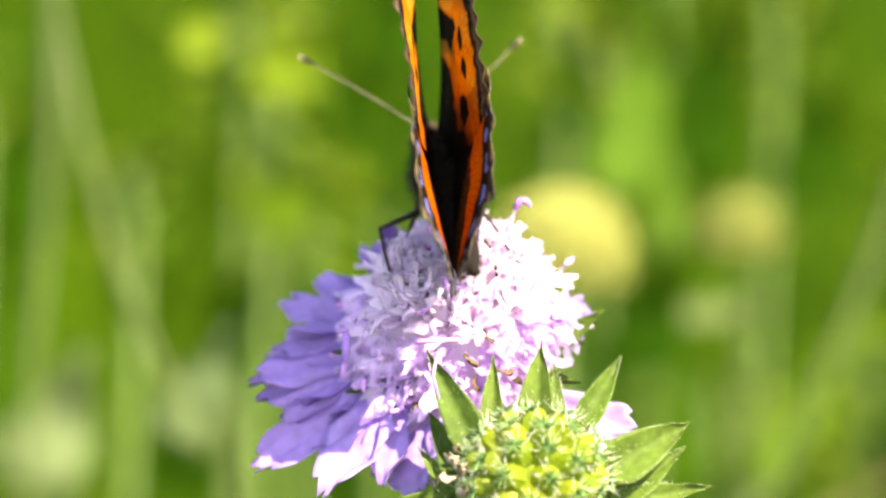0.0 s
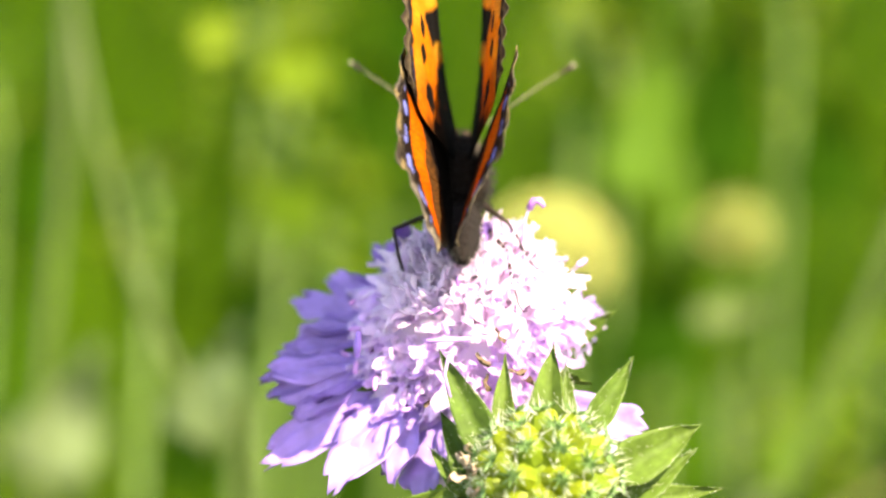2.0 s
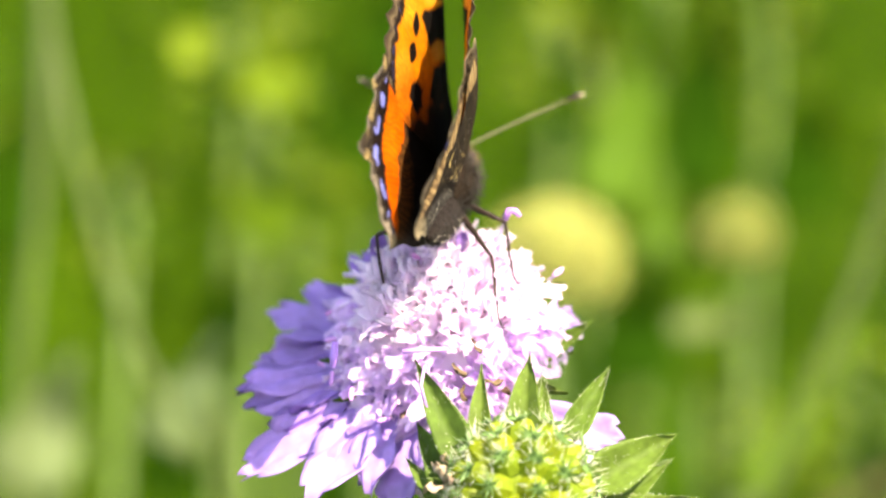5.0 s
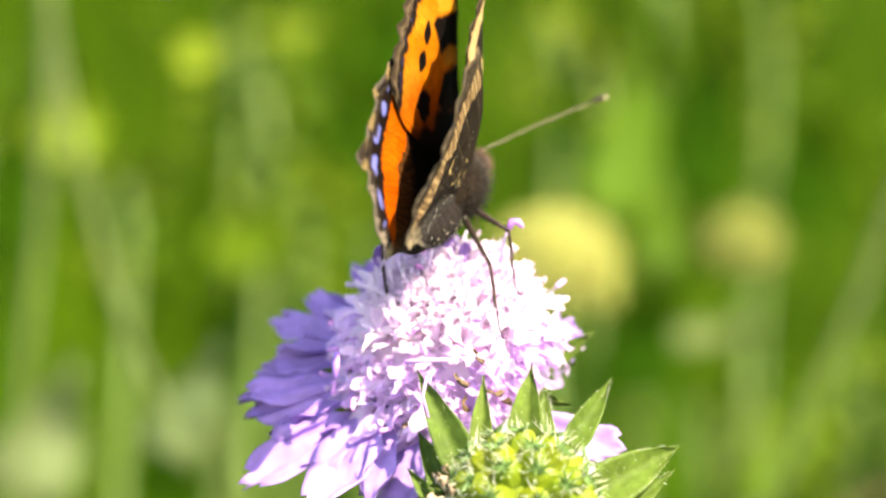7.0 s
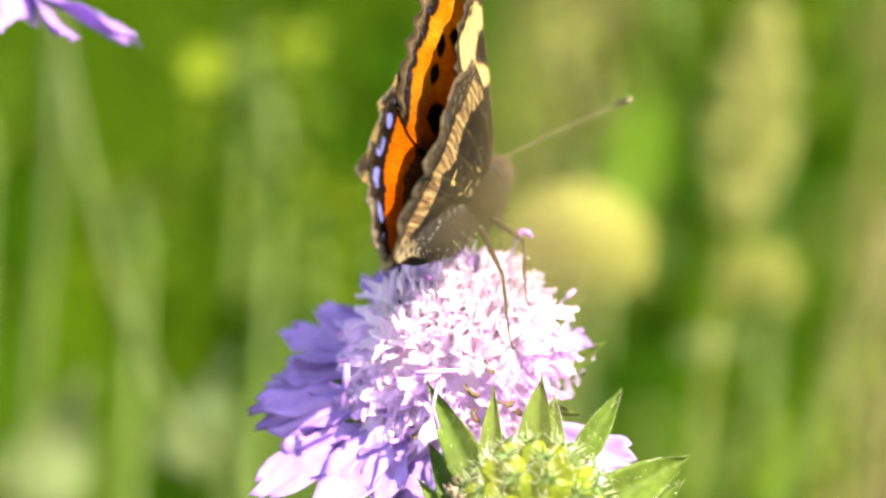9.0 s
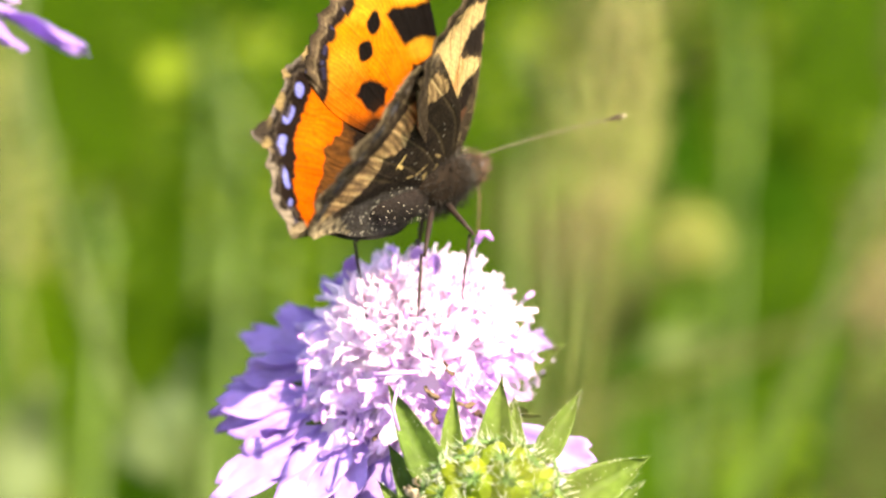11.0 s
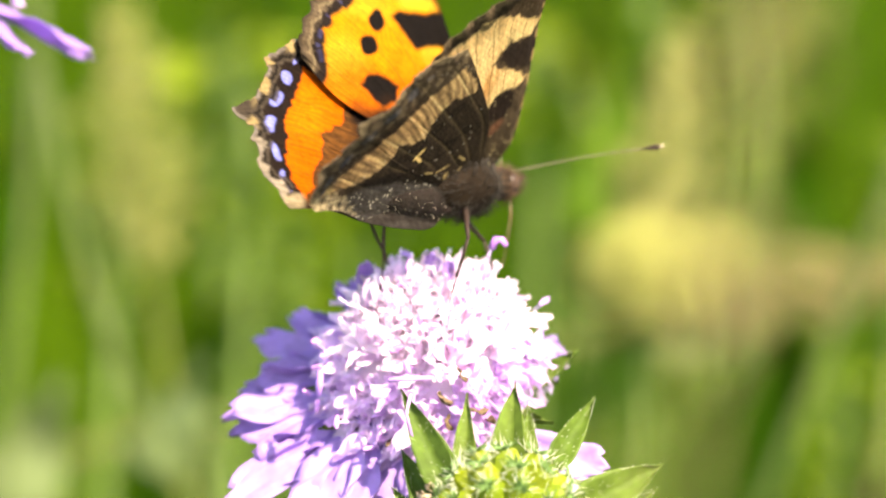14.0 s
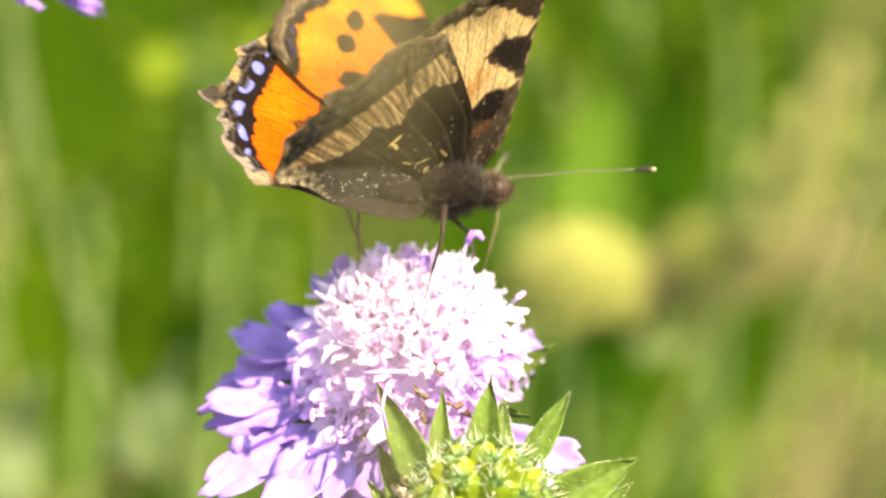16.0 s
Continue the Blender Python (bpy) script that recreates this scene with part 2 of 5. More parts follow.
# ---- blossom ----
def floret_mesh(name, size, lobes, open_angle, seed, tube_len, material):
    """A small corolla along z: a funnel and spreading rounded lobes."""
    rnd = random.Random(seed)
    bm = bmesh.new()
    tube(bm, [(0, 0, 0), (0, 0, tube_len * 0.6), (0, 0, tube_len)], [0.35, 0.5, 0.85 * size], 7)
    for k in range(lobes):
        a = 2 * math.pi * k / lobes + rnd.uniform(-0.25, 0.25)
        tip = radians(open_angle + rnd.uniform(-22, 18))
        m = Matrix.Rotation(a, 4, "Z") @ Matrix.Translation((0.4 * size, 0, tube_len - 0.15)) @ Matrix.Rotation(-tip, 4, "Y")
        blade(bm, m, size * rnd.uniform(2.8, 4.8), size * rnd.uniform(0.62, 0.95), pointed, bend=rnd.uniform(-0.35, 0.1),
              cup=rnd.uniform(0.0, 0.3), ruffle=0.7, nl=6, nw=4, thick=0.05, seed=seed + k * 1.7, notch=0.07)
    for k in range(1):
        a = rnd.uniform(0, 6.28)
        d = Vector((math.cos(a) * 0.4, math.sin(a) * 0.4, 1))
        p = Vector((0, 0, tube_len - 0.5))
        q = p + d * rnd.uniform(2.4, 4.4) * size ** 0.5
        tube(bm, [p, p.lerp(q, 0.55) + Vector((0.12, 0.1, 0)), q], [0.10, 0.08, 0.12], 5)
        ball(bm, q, (0.14, 0.14, 0.22), 0, 6)
    bmesh.ops.scale(bm, vec=(U,) * 3, verts=bm.verts)
    me = bpy.data.meshes.new(name)
    bm.to_mesh(me)
    bm.free()
    me.materials.append(material)
    me.polygons.foreach_set("use_smooth", [True] * len(me.polygons))
    return me


def unit_mesh(name, bm, material):
    bmesh.ops.scale(bm, vec=(U,) * 3, verts=bm.verts)
    me = bpy.data.meshes.new(name)
    bm.to_mesh(me)
    bm.free()
    me.materials.append(material)
    return me


def skirt_mesh(seed, size):
    """An outer disc floret: a short funnel along z whose lobes spread outwards along x, the outer ones longest."""
    rnd = random.Random(seed)
    bm = bmesh.new()
    tl = 4.6
    tube(bm, [(0, 0, 0), (0, 0, tl * 0.6), (0.2, 0, tl)], [0.35, 0.5, 0.8 * size], 7)
    for turn, ln, wd, rise in ((-46, 4.2, 0.85, 30), (-4, 5.8, 1.0, 22), (42, 4.3, 0.85, 30), (125, 2.6, 0.7, 60), (-125, 2.6, 0.7, 60)):
        m = Matrix.Translation((0.2, 0, tl - 0.1)) @ Matrix.Rotation(radians(turn + rnd.uniform(-14, 14)), 4, "Z") @ \
            Matrix.Rotation(-radians(rise + rnd.uniform(-14, 16)), 4, "Y") @ Matrix.Rotation(radians(rnd.uniform(-20, 20)), 4, "X")
        blade(bm, m, size * ln * rnd.uniform(0.8, 1.15), size * wd * rnd.uniform(0.72, 1.05), rnd.choice((spoon, pointed, pointed, pointed)), bend=rnd.uniform(-0.22, 0.08),
              cup=rnd.uniform(0.0, 0.3), ruffle=0.9, nl=8, nw=5, thick=0.05, seed=seed * 1.3 + turn, notch=0.06)
    q = Vector((rnd.uniform(-0.5, 0.8), rnd.uniform(-0.6, 0.6), tl + rnd.uniform(1.6, 3.2)))
    if seed % 3 == 0:
        tube(bm, [(0, 0, tl - 0.6), q], [0.09, 0.07], 5)
    return unit_mesh("floret", bm, M_SKIRT)


def frame_xz(p, z, x):
    """A frame at p whose z points along z and whose x leans towards x."""
    z = z.normalized()
    x = (x - z * x.dot(z)).normalized()
    return Matrix.Translation(p * U) @ Matrix((x, z.cross(x), z)).transposed().to_4x4()


def ray_mesh(seed, length, width, droop):
    """An outer floret along x: a funnel and three long lobes, the middle one the longest."""
    rnd = random.Random(seed)
    bm = bmesh.new()
    tube(bm, [(0, 0, 0), (2.6, 0, 0.5), (5.2, 0, 0.9)], [0.5, 0.75, 1.3], 8)
    for k, (turn, ll, ww) in enumerate(((-23, 0.80, 0.78), (2, 1.0, 1.0), (24, 0.78, 0.74))):
        m = Matrix.Translation((4.4, turn * 0.025, 0.8)) @ Matrix.Rotation(radians(turn + rnd.uniform(-6, 6)), 4, "Z") @ \
            Matrix.Rotation(radians(rnd.uniform(-6, 10)), 4, "Y") @ Matrix.Rotation(radians(turn * 0.5 + rnd.uniform(-12, 12)), 4, "X")
        blade(bm, m, length * ll * rnd.uniform(0.9, 1.08), width * ww, spoon, bend=droop + rnd.uniform(-0.08, 0.08), cup=0.25,
              ruffle=1.25, nl=14, nw=8, thick=0.08, seed=seed * 3.3 + k * 5.1, notch=0.09)
    for turn in (-120, 150):
        m = Matrix.Translation((4.6, 0, 1.2)) @ Matrix.Rotation(radians(turn * 0.35), 4, "Z") @ Matrix.Rotation(radians(-60), 4, "Y")
        blade(bm, m, 3.0, 1.1, spoon, bend=-0.2, cup=0.3, ruffle=0.5, nl=5, nw=4, thick=0.1, seed=seed + turn)
    return bm


def stamen_mesh(length, seed):
    rnd = random.Random(seed)
    bm = bmesh.new()
    c = rnd.uniform(-0.7, 0.7)
    tube(bm, [(0, 0, 0), (c * 0.4, 0, length * 0.5), (c, 0.2 * c, length)], [0.11, 0.09, 0.08], 5)
    d = Vector((rnd.uniform(-1, 1), rnd.uniform(-1, 1), rnd.uniform(0.2, 1.2))).normalized()
    p = Vector((c, 0.2 * c, length))
    tube(bm, [p - d * 0.75, p - d * 0.5, p + d * 0.5, p + d * 0.75], [0.1, 0.24, 0.24, 0.1], 6, 1)
    bmesh.ops.scale(bm, vec=(U,) * 3, verts=bm.verts)
    me = bpy.data.meshes.new("stamen")
    bm.to_mesh(me)
    bm.free()
    me.materials.append(M_FILAMENT)
    me.materials.append(M_ANTHER)
    return me


def bract_bm(length, width, seed, bend=0.1, hairs=40):
    """A green pointed bract along x with a fold along its middle and fine edge hairs."""
    rnd = random.Random(seed)
    bm = bmesh.new()
    m = Matrix.Identity(4)
    blade(bm, m, length, width, lance, bend=bend, cup=0.1, ruffle=0.25, nl=14, nw=8, thick=0.2, seed=seed * 1.9, fold=0.6)
    for _ in range(hairs):
        s = rnd.uniform(0.02, 0.97)
        side = rnd.choice((-1, 1))
        w = side * rnd.choice((rnd.uniform(0.0, 1.0), rnd.uniform(0.85, 1.0)))
        p = Vector((length * s * (1 - 0.1 * w * w), w * width * lance(s), bend * length * s * s + 0.1 * width * w * w * (0.3 + s) + 0.6 * width * lance(s) * abs(w)))
        spike(bm, p, Vector((rnd.uniform(0, 0.6), side * rnd.uniform(0.0, 1), rnd.uniform(0.1, 1))), rnd.uniform(0.10, 0.36), 0.018, 3, 1)
    return bm


def two(ob, second):
    ob.data.materials.append(second)
    return ob


def stem_part(name, parent, points, r):
    bm = bmesh.new()
    tube(bm, points, r, 8)
    return part(name, bm, M_STEM, parent)


# azimuth, length, half width, droop of each outer floret; 180 is to the left, 270 to the front
RAYS = ((138, 9.5, 1.8, 0.06), (155, 12.0, 2.0, 0.03), (172, 11.5, 1.6, 0.0), (188, 15.0, 2.1, -0.04), (198, 11.0, 1.5, -0.12), (208, 17.0, 2.4, -0.05), (220, 12.0, 1.8, -0.12),
        (231, 16.5, 2.6, -0.10), (250, 13.0, 2.8, -0.22), (268, 10.0, 2.6, -0.36), (304, 18.0, 3.0, -0.04), (122, 8.5, 1.7, 0.12), (104, 7.0, 1.5, 0.1),
        (22, 6.5, 1.5, 0.05), (56, 6.5, 1.5, 0.05))


# the way up, as the tilted blossom sees it: its florets lean to the light
UPWARD = Vector((0, 0.68, 0.73))


def build_blossom(m, seed, label, rays=RAYS):
    b = thing("scabious_flower", m, label, "flower", "lilac scabious blossoms")
    bm = bmesh.new()
    dome(bm, 5.6, 0.75, 8, 24, -0.6)
    part("receptacle", bm, M_RECEPT, b)
    # pale dome added under the florets to brighten the dark gaps between them
    bm = bmesh.new()
    dome(bm, 10.2, 0.88, 12, 44, -0.05)
    for v in bm.verts:
        v.co *= 1 + 0.06 * noise.noise(v.co * 0.9)
    part("corolla_cushion", bm, M_FLORET, b, "smooth pale lilac dome added to brighten the gaps between florets")
    for k, (az, ln, wd, dr) in enumerate(rays):
        ob = part("ray_floret", ray_mesh(seed + k, ln, wd, dr), M_RAY, b, "large outer lilac floret with spreading lobes")
        ob.matrix_basis = Matrix.Rotation(radians(az), 4, "Z") @ lm(4.2, 0, -0.6) @ Matrix.Rotation(radians(4), 4, "Y") @ Matrix.Rotation(radians(14 if 210 < az < 270 else 0), 4, "X")
    kinds = [[floret_mesh("floret", sz, 5, ang, seed * 7 + q * 3 + i * 11, tl, M_FLORET) for q in range(4)]
             for i, (sz, ang, tl) in enumerate(((1.0, 54, 5.6), (1.12, 50, 5.8), (1.22, 48, 5.6), (1.36, 44, 5.2)))]
    stamens = [stamen_mesh(ln, seed + i) for i, ln in enumerate((2.6, 3.2, 3.8, 4.4, 5.0))]
    rnd = random.Random(seed)
    skirts = [[skirt_mesh(seed * 5 + q + 9 * i, sz) for q in range(5)] for i, sz in enumerate((0.95, 1.15, 1.4))]
    count = 176
    for i in range(count):
        f = (i + 0.5) / count
        th = math.acos(1 - f * 1.12)
        a = i * 2.39996
        d = Vector((math.sin(th) * math.cos(a), math.sin(th) * math.sin(a), math.cos(th)))
        p = Vector((d.x * 4.9, d.y * 4.9, d.z * 3.6))
        d = (d + UPWARD * (0.42 if f < 0.34 else 0.30) + Vector((rnd.uniform(-0.14, 0.14), rnd.uniform(-0.14, 0.14), rnd.uniform(-0.05, 0.12)))).normalized()
        ring = min(3, int(f * 4))
        if 285 < math.degrees(a) % 360 and f > 0.62 or math.degrees(a) % 360 < 12 and f > 0.86:
            continue
        spin = rnd.uniform(0, 6.28)
        if f < 0.34:
            shared("floret", kinds[ring][rnd.randrange(4)], frame_of(p, d, spin), b)
        else:
            out = Vector((math.cos(th) * math.cos(a), math.cos(th) * math.sin(a), -math.sin(th)))
            out += Vector((rnd.uniform(-0.3, 0.3), rnd.uniform(-0.3, 0.3), rnd.uniform(-0.1, 0.3)))
            shared("floret", skirts[min(2, int((f - 0.34) * 4.6))][rnd.randrange(5)], frame_xz(p, d, out), b)
        if rnd.random() < 0.2:
            shared("stamen", stamens[rnd.randrange(5)], frame_of(p + d * (4.6 + rnd.uniform(-0.4, 0.8)), d + Vector((rnd.uniform(-0.3, 0.3), rnd.uniform(-0.3, 0.3), 0.1)), spin), b)
    for k in range(9):
        th, a = 1.25 + 0.35 * rnd.random(), radians(272 + (k - 4) * 9)
        d = Vector((math.sin(th) * math.cos(a), math.sin(th) * math.sin(a), math.cos(th)))
        bm = bmesh.new()
        blade(bm, Matrix.Identity(4), rnd.uniform(1.4, 2.4), 0.35, spoon, 0.3, 0.6, 0.6, 5, 3, 0.15, k * 2.7)
        ob = part("withered_floret", bm, M_DRIED, b, "shrivelled brown floret")
        ob.matrix_basis = frame_of(d * rnd.uniform(8.5, 10.5), d, k * 1.9) @ pose(0, 0, 0, 0, -60, 0)
    for k in range(10):
        az = k * 36 + rnd.uniform(-9, 9)
        ob = two(part("bract", bract_bm(rnd.uniform(8, 11.5), 1.7, seed + k, 0.12), M_BRACT, b, "narrow green hairy bract"), M_HAIR)
        ob.matrix_basis = Matrix.Rotation(radians(az), 4, "Z") @ lm(4.0, 0, -2.4) @ Matrix.Rotation(radians(-12), 4, "Y")
    return b


# ---- seed head ----
def achene_mesh(seed):
    """One plump fruit along z."""
    bm = bmesh.new()
    tube(bm, [(0, 0, -2.4), (0, 0, -1.0), (0, 0, 0.2), (0, 0, 0.8)], [1.1, 1.7, 1.15, 0.45], 9)
    return unit_mesh("achene", bm, M_ACHENE)


def crown_mesh(seed):
    """The star-shaped crown on a fruit."""
    rnd = random.Random(seed)
    bm = bmesh.new()
    n = 9
    mid, under = bm.verts.new((0, 0, 1.0)), bm.verts.new((0, 0, 0.4))
    ring = []
    for k in range(2 * n):
        a = math.pi * k / n + rnd.uniform(-0.08, 0.08)
        q = rnd.uniform(1.2, 1.75) if k % 2 == 0 else 0.45
        ring.append(bm.verts.new((math.cos(a) * q, math.sin(a) * q, 0.7 + (q - 0.4) * rnd.uniform(0.35, 0.8))))
    for k in range(2 * n):
        bm.faces.new((mid, ring[k], ring[(k + 1) % (2 * n)]))
        bm.faces.new((under, ring[(k + 1) % (2 * n)], ring[k]))
    return unit_mesh("crown", bm, M_CROWN)


# place beside the head's middle, the way it points (90 is up), length and half width of each bract
BRACTS = ((-6.4, 4.3, 116, 10.2, 2.0), (-7.6, 1.3, 117, 6.7, 1.7), (-4.3, 5.5, 93, 7.2, 1.3), (0.0, 6.4, 90, 7.6, 2.0), (2.4, 7.2, 86, 4.6, 0.9), (5.5, 6.8, 58, 6.8, 1.5),
          (8.5, 1.7, 35, 8.8, 2.5), (9.3, -1.3, 42, 8.0, 1.5), (8.9, -1.9, 16, 9.5, 1.5), (-9.0, 0.0, 125, 4.5, 1.0), (-8.8, -1.5, 186, 9.0, 1.0),
          (-6.5, -6.0, 225, 8.0, 1.6), (-2.0, -8.0, 260, 8.0, 1.6), (3.0, -8.0, 290, 8.0, 1.6), (7.0, -6.0, 320, 8.0, 1.6))


def build_seed_head():
    h = thing("seed_head", vm(9.0, -15, -22.6) @ pose(0, 0, 0, 62, 0, 0), "green bristly scabious seed head with pointed hairy bracts", "seed head")
    bm = bmesh.new()
    dome(bm, 6.1, 0.85, 10, 30, -0.7)
    part("core", bm, M_ACHENE, h)
    kinds = [achene_mesh(40 + k) for k in range(5)]
    crowns = [crown_mesh(50 + k) for k in range(5)]
    hair = bmesh.new()
    rnd = random.Random(5)
    n = 36
    for i in range(n):
        f = (i + 0.5) / n
        th = math.acos(1 - f * 1.15)
        a = i * 2.39996 + 0.4
        d = Vector((math.sin(th) * math.cos(a), math.sin(th) * math.sin(a), math.cos(th)))
        p = Vector((d.x * 6.6, d.y * 6.6, d.z * 5.8))
        fm = frame_of(p, d + Vector((rnd.uniform(-0.1, 0.1), rnd.uniform(-0.1, 0.1), 0)), rnd.uniform(0, 6.28))
        fruit = shared("achene", kinds[rnd.randrange(5)], fm, h)
        shared("crown", crowns[rnd.randrange(5)], Matrix.Identity(4), fruit)
        rot = fm.to_3x3()
        for _ in range(20):
            a = rnd.uniform(0, 6.28)
            q = rnd.uniform(0.3, 1.3)
            spike(hair, p + rot @ Vector((math.cos(a) * q, math.sin(a) * q, rnd.uniform(0.2, 0.8))),
                  rot @ Vector((math.cos(a), math.sin(a), rnd.uniform(0.2, 2.2))), rnd.uniform(0.7, 2.2), rnd.uniform(0.03, 0.055))
    part("bristles", hair, M_HAIR, h, "fine white bristles between the fruits")["kind"] = "stuff"
    inv = h.matrix_basis.inverted()
    for k, (x, z, az, ln, wd) in enumerate(BRACTS):
        ob = two(part("bract", bract_bm(ln + 2.0, wd, 60 + k, 0.06, 130), M_BRACT, h, "pointed green bract edged with white hairs"), M_HAIR)
        d = Vector((math.cos(radians(az)), -0.22, math.sin(radians(az))))
        ob.matrix_basis = inv @ V @ frame_xz(Vector((9.0 + x - 2.0 * d.x, -14.0 + 0.3 * (k % 3), -22.6 + z - 2.0 * d.z)), Vector((0.25 * (1 if x > 0 else -0.6), -1, 0.35)), d)
    for k in range(9):
        bm = bmesh.new()
        blade(bm, Matrix.Identity(4), rnd.uniform(1.4, 2.4), 0.4, spoon, 0.3, 0.6, 0.8, 5, 3, 0.12, k * 3.1)
        ob = part("withered_floret", bm, M_WITHERED, h, "shrivelled pale brown floret")
        az = 160 + k * 5
        ob.matrix_basis = Matrix.Rotation(radians(az), 4, "Z") @ lm(7.6, 0, 0.6 + 0.5 * (k % 3)) @ pose(0, 0, 0, k * 50, -40, k * 70)
    stem_part("stem", h, [(0, 0, -3), (0, -3, -14), (0, -14, -40), (0, -60, -90), (0, -330, -260), (0, -560, -360)], [1.6, 1.2, 1.2, 1.3, 1.5, 1.6])
    return h


# ---- butterfly ----
BS = 1.344
THIGH, SHIN = 7.0, 8.6
HIND = dict(lead=((1.5, 0.2), (0.7, 2.8), (-0.6, 5.4), (-3.0, 8.1), (-5.6, 10.8), (-7.6, 12.8)),
            edge=((-7.6, 12.8), (-9.0, 12.6), (-10.6, 12.5), (-11.9, 12.1), (-13.6, 11.8), (-13.8, 11.0), (-14.6, 10.3), (-15.4, 9.6), (-16.3, 9.1),
                  (-18.5, 8.8), (-17.7, 7.6), (-17.5, 7.0), (-18.4, 6.2), (-18.2, 5.5), (-19.3, 4.2), (-19.1, 3.3), (-18.7, 2.3), (-18.5, 1.0), (-17.9, 0.4)),
            trail=((1.0, -0.6), (-3.2, -3.4), (-6.9, -3.2), (-11.0, -2.0), (-14.6, -0.4), (-17.9, 0.4)))
FORE = dict(lead=((4.4, -0.8), (5.3, 1.6), (4.6, 6.2), (3.9, 11.0), (3.3, 14.0), (2.1, 17.0), (0.4, 18.8)),
            edge=((0.4, 18.8), (-1.5, 18.4), (-3.6, 17.0), (-6.0, 15.8), (-8.3, 14.7), (-10.1, 13.2), (-10.9, 11.7), (-10.8, 10.6)),
            trail=((1.2, 0.0), (-2.8, 2.6), (-7.0, 5.7), (-8.8, 7.4), (-10.0, 9.1), (-10.8, 10.6)))


def along(points, t):
    """A smooth curve through points, t from 0 to 1, as an array."""
    p = np.array(points, float)
    n = len(p) - 1
    x = np.clip(np.asarray(t) * n, 0, n - 1e-9)
    i = x.astype(int)
    f = (x - i)[:, None]
    g = lambda k: p[np.clip(k, 0, n)]
    a, b, c, d = g(i - 1), g(i), g(i + 1), g(i + 2)
    return 0.5 * (2 * b + (c - a) * f + (2 * a - 5 * b + 4 * c - d) * f ** 2 + (3 * b - a - 3 * c + d) * f ** 3)


def rough(u, v, scale, seed):
    """Smooth repeatable noise in the plane, -1 to 1."""
    r = np.zeros_like(u)
    rs = np.random.RandomState(seed)
    for k in range(7):
        a, ph, fr = rs.uniform(0, 6.28), rs.uniform(0, 6.28), rs.uniform(0.6, 2.2)
        r += np.sin((u * math.cos(a) + v * math.sin(a)) * scale * fr + ph + 1.3 * np.sin(v * scale * 0.7 * fr + ph * 2 + u * scale * 0.4))
    return r / 3.5


def soft(x, w):
    return np.clip(0.5 + x / w, 0, 1)


def lay(col, color, k):
    return col * (1 - k[..., None]) + np.array(color) * k[..., None]


def spot(u, v, cu, cv, ru, rv, turn=0.0, edge=0.3, seed=1):
    c, s = math.cos(radians(turn)), math.sin(radians(turn))
    x, y = (u - cu) * c + (v - cv) * s, -(u - cu) * s + (v - cv) * c
    d = 1 - (np.abs(x / ru) ** 2.6 + np.abs(y / rv) ** 2.6) ** (1 / 2.6)
    return soft(d + 0.13 * rough(u, v, 1.6, seed), edge)


def patch(u, v, points, edge=0.25, jag=0.12, seed=1):
    """A soft-edged, slightly ragged mask of a polygon in the wing's plane."""
    q = np.array(points, float)
    x, y = u + jag * rough(u, v, 3.0, seed), v + jag * rough(u, v, 3.0, seed + 1)
    far = np.full(u.shape, 1e9)
    inside = np.zeros(u.shape, bool)
    for (x0, y0), (x1, y1) in zip(q, np.roll(q, -1, 0)):
        dx, dy = x1 - x0, y1 - y0
        k = np.clip(((x - x0) * dx + (y - y0) * dy) / (dx * dx + dy * dy), 0, 1)
        far = np.minimum(far, np.hypot(x - x0 - k * dx, y - y0 - k * dy))
        if dy:
            inside ^= ((y0 > y) != (y1 > y)) & (x < x0 + (y - y0) * dx / dy)
    return soft(np.where(inside, far, -far), edge)


# the blue crescents of the hindwing: place, half sizes, turn
LUNULES = ((-10.8, 11.0, 0.45, 0.25, 20), (-12.3, 9.95, 0.62, 0.72, 30), (-13.95, 8.65, 0.85, 0.62, 25), (-15.6, 7.0, 0.90, 0.58, 40),
           (-16.6, 4.75, 0.42, 0.95, -10), (-17.2, 2.75, 0.32, 0.72, -25), (-17.1, 1.75, 0.30, 0.35, 0))


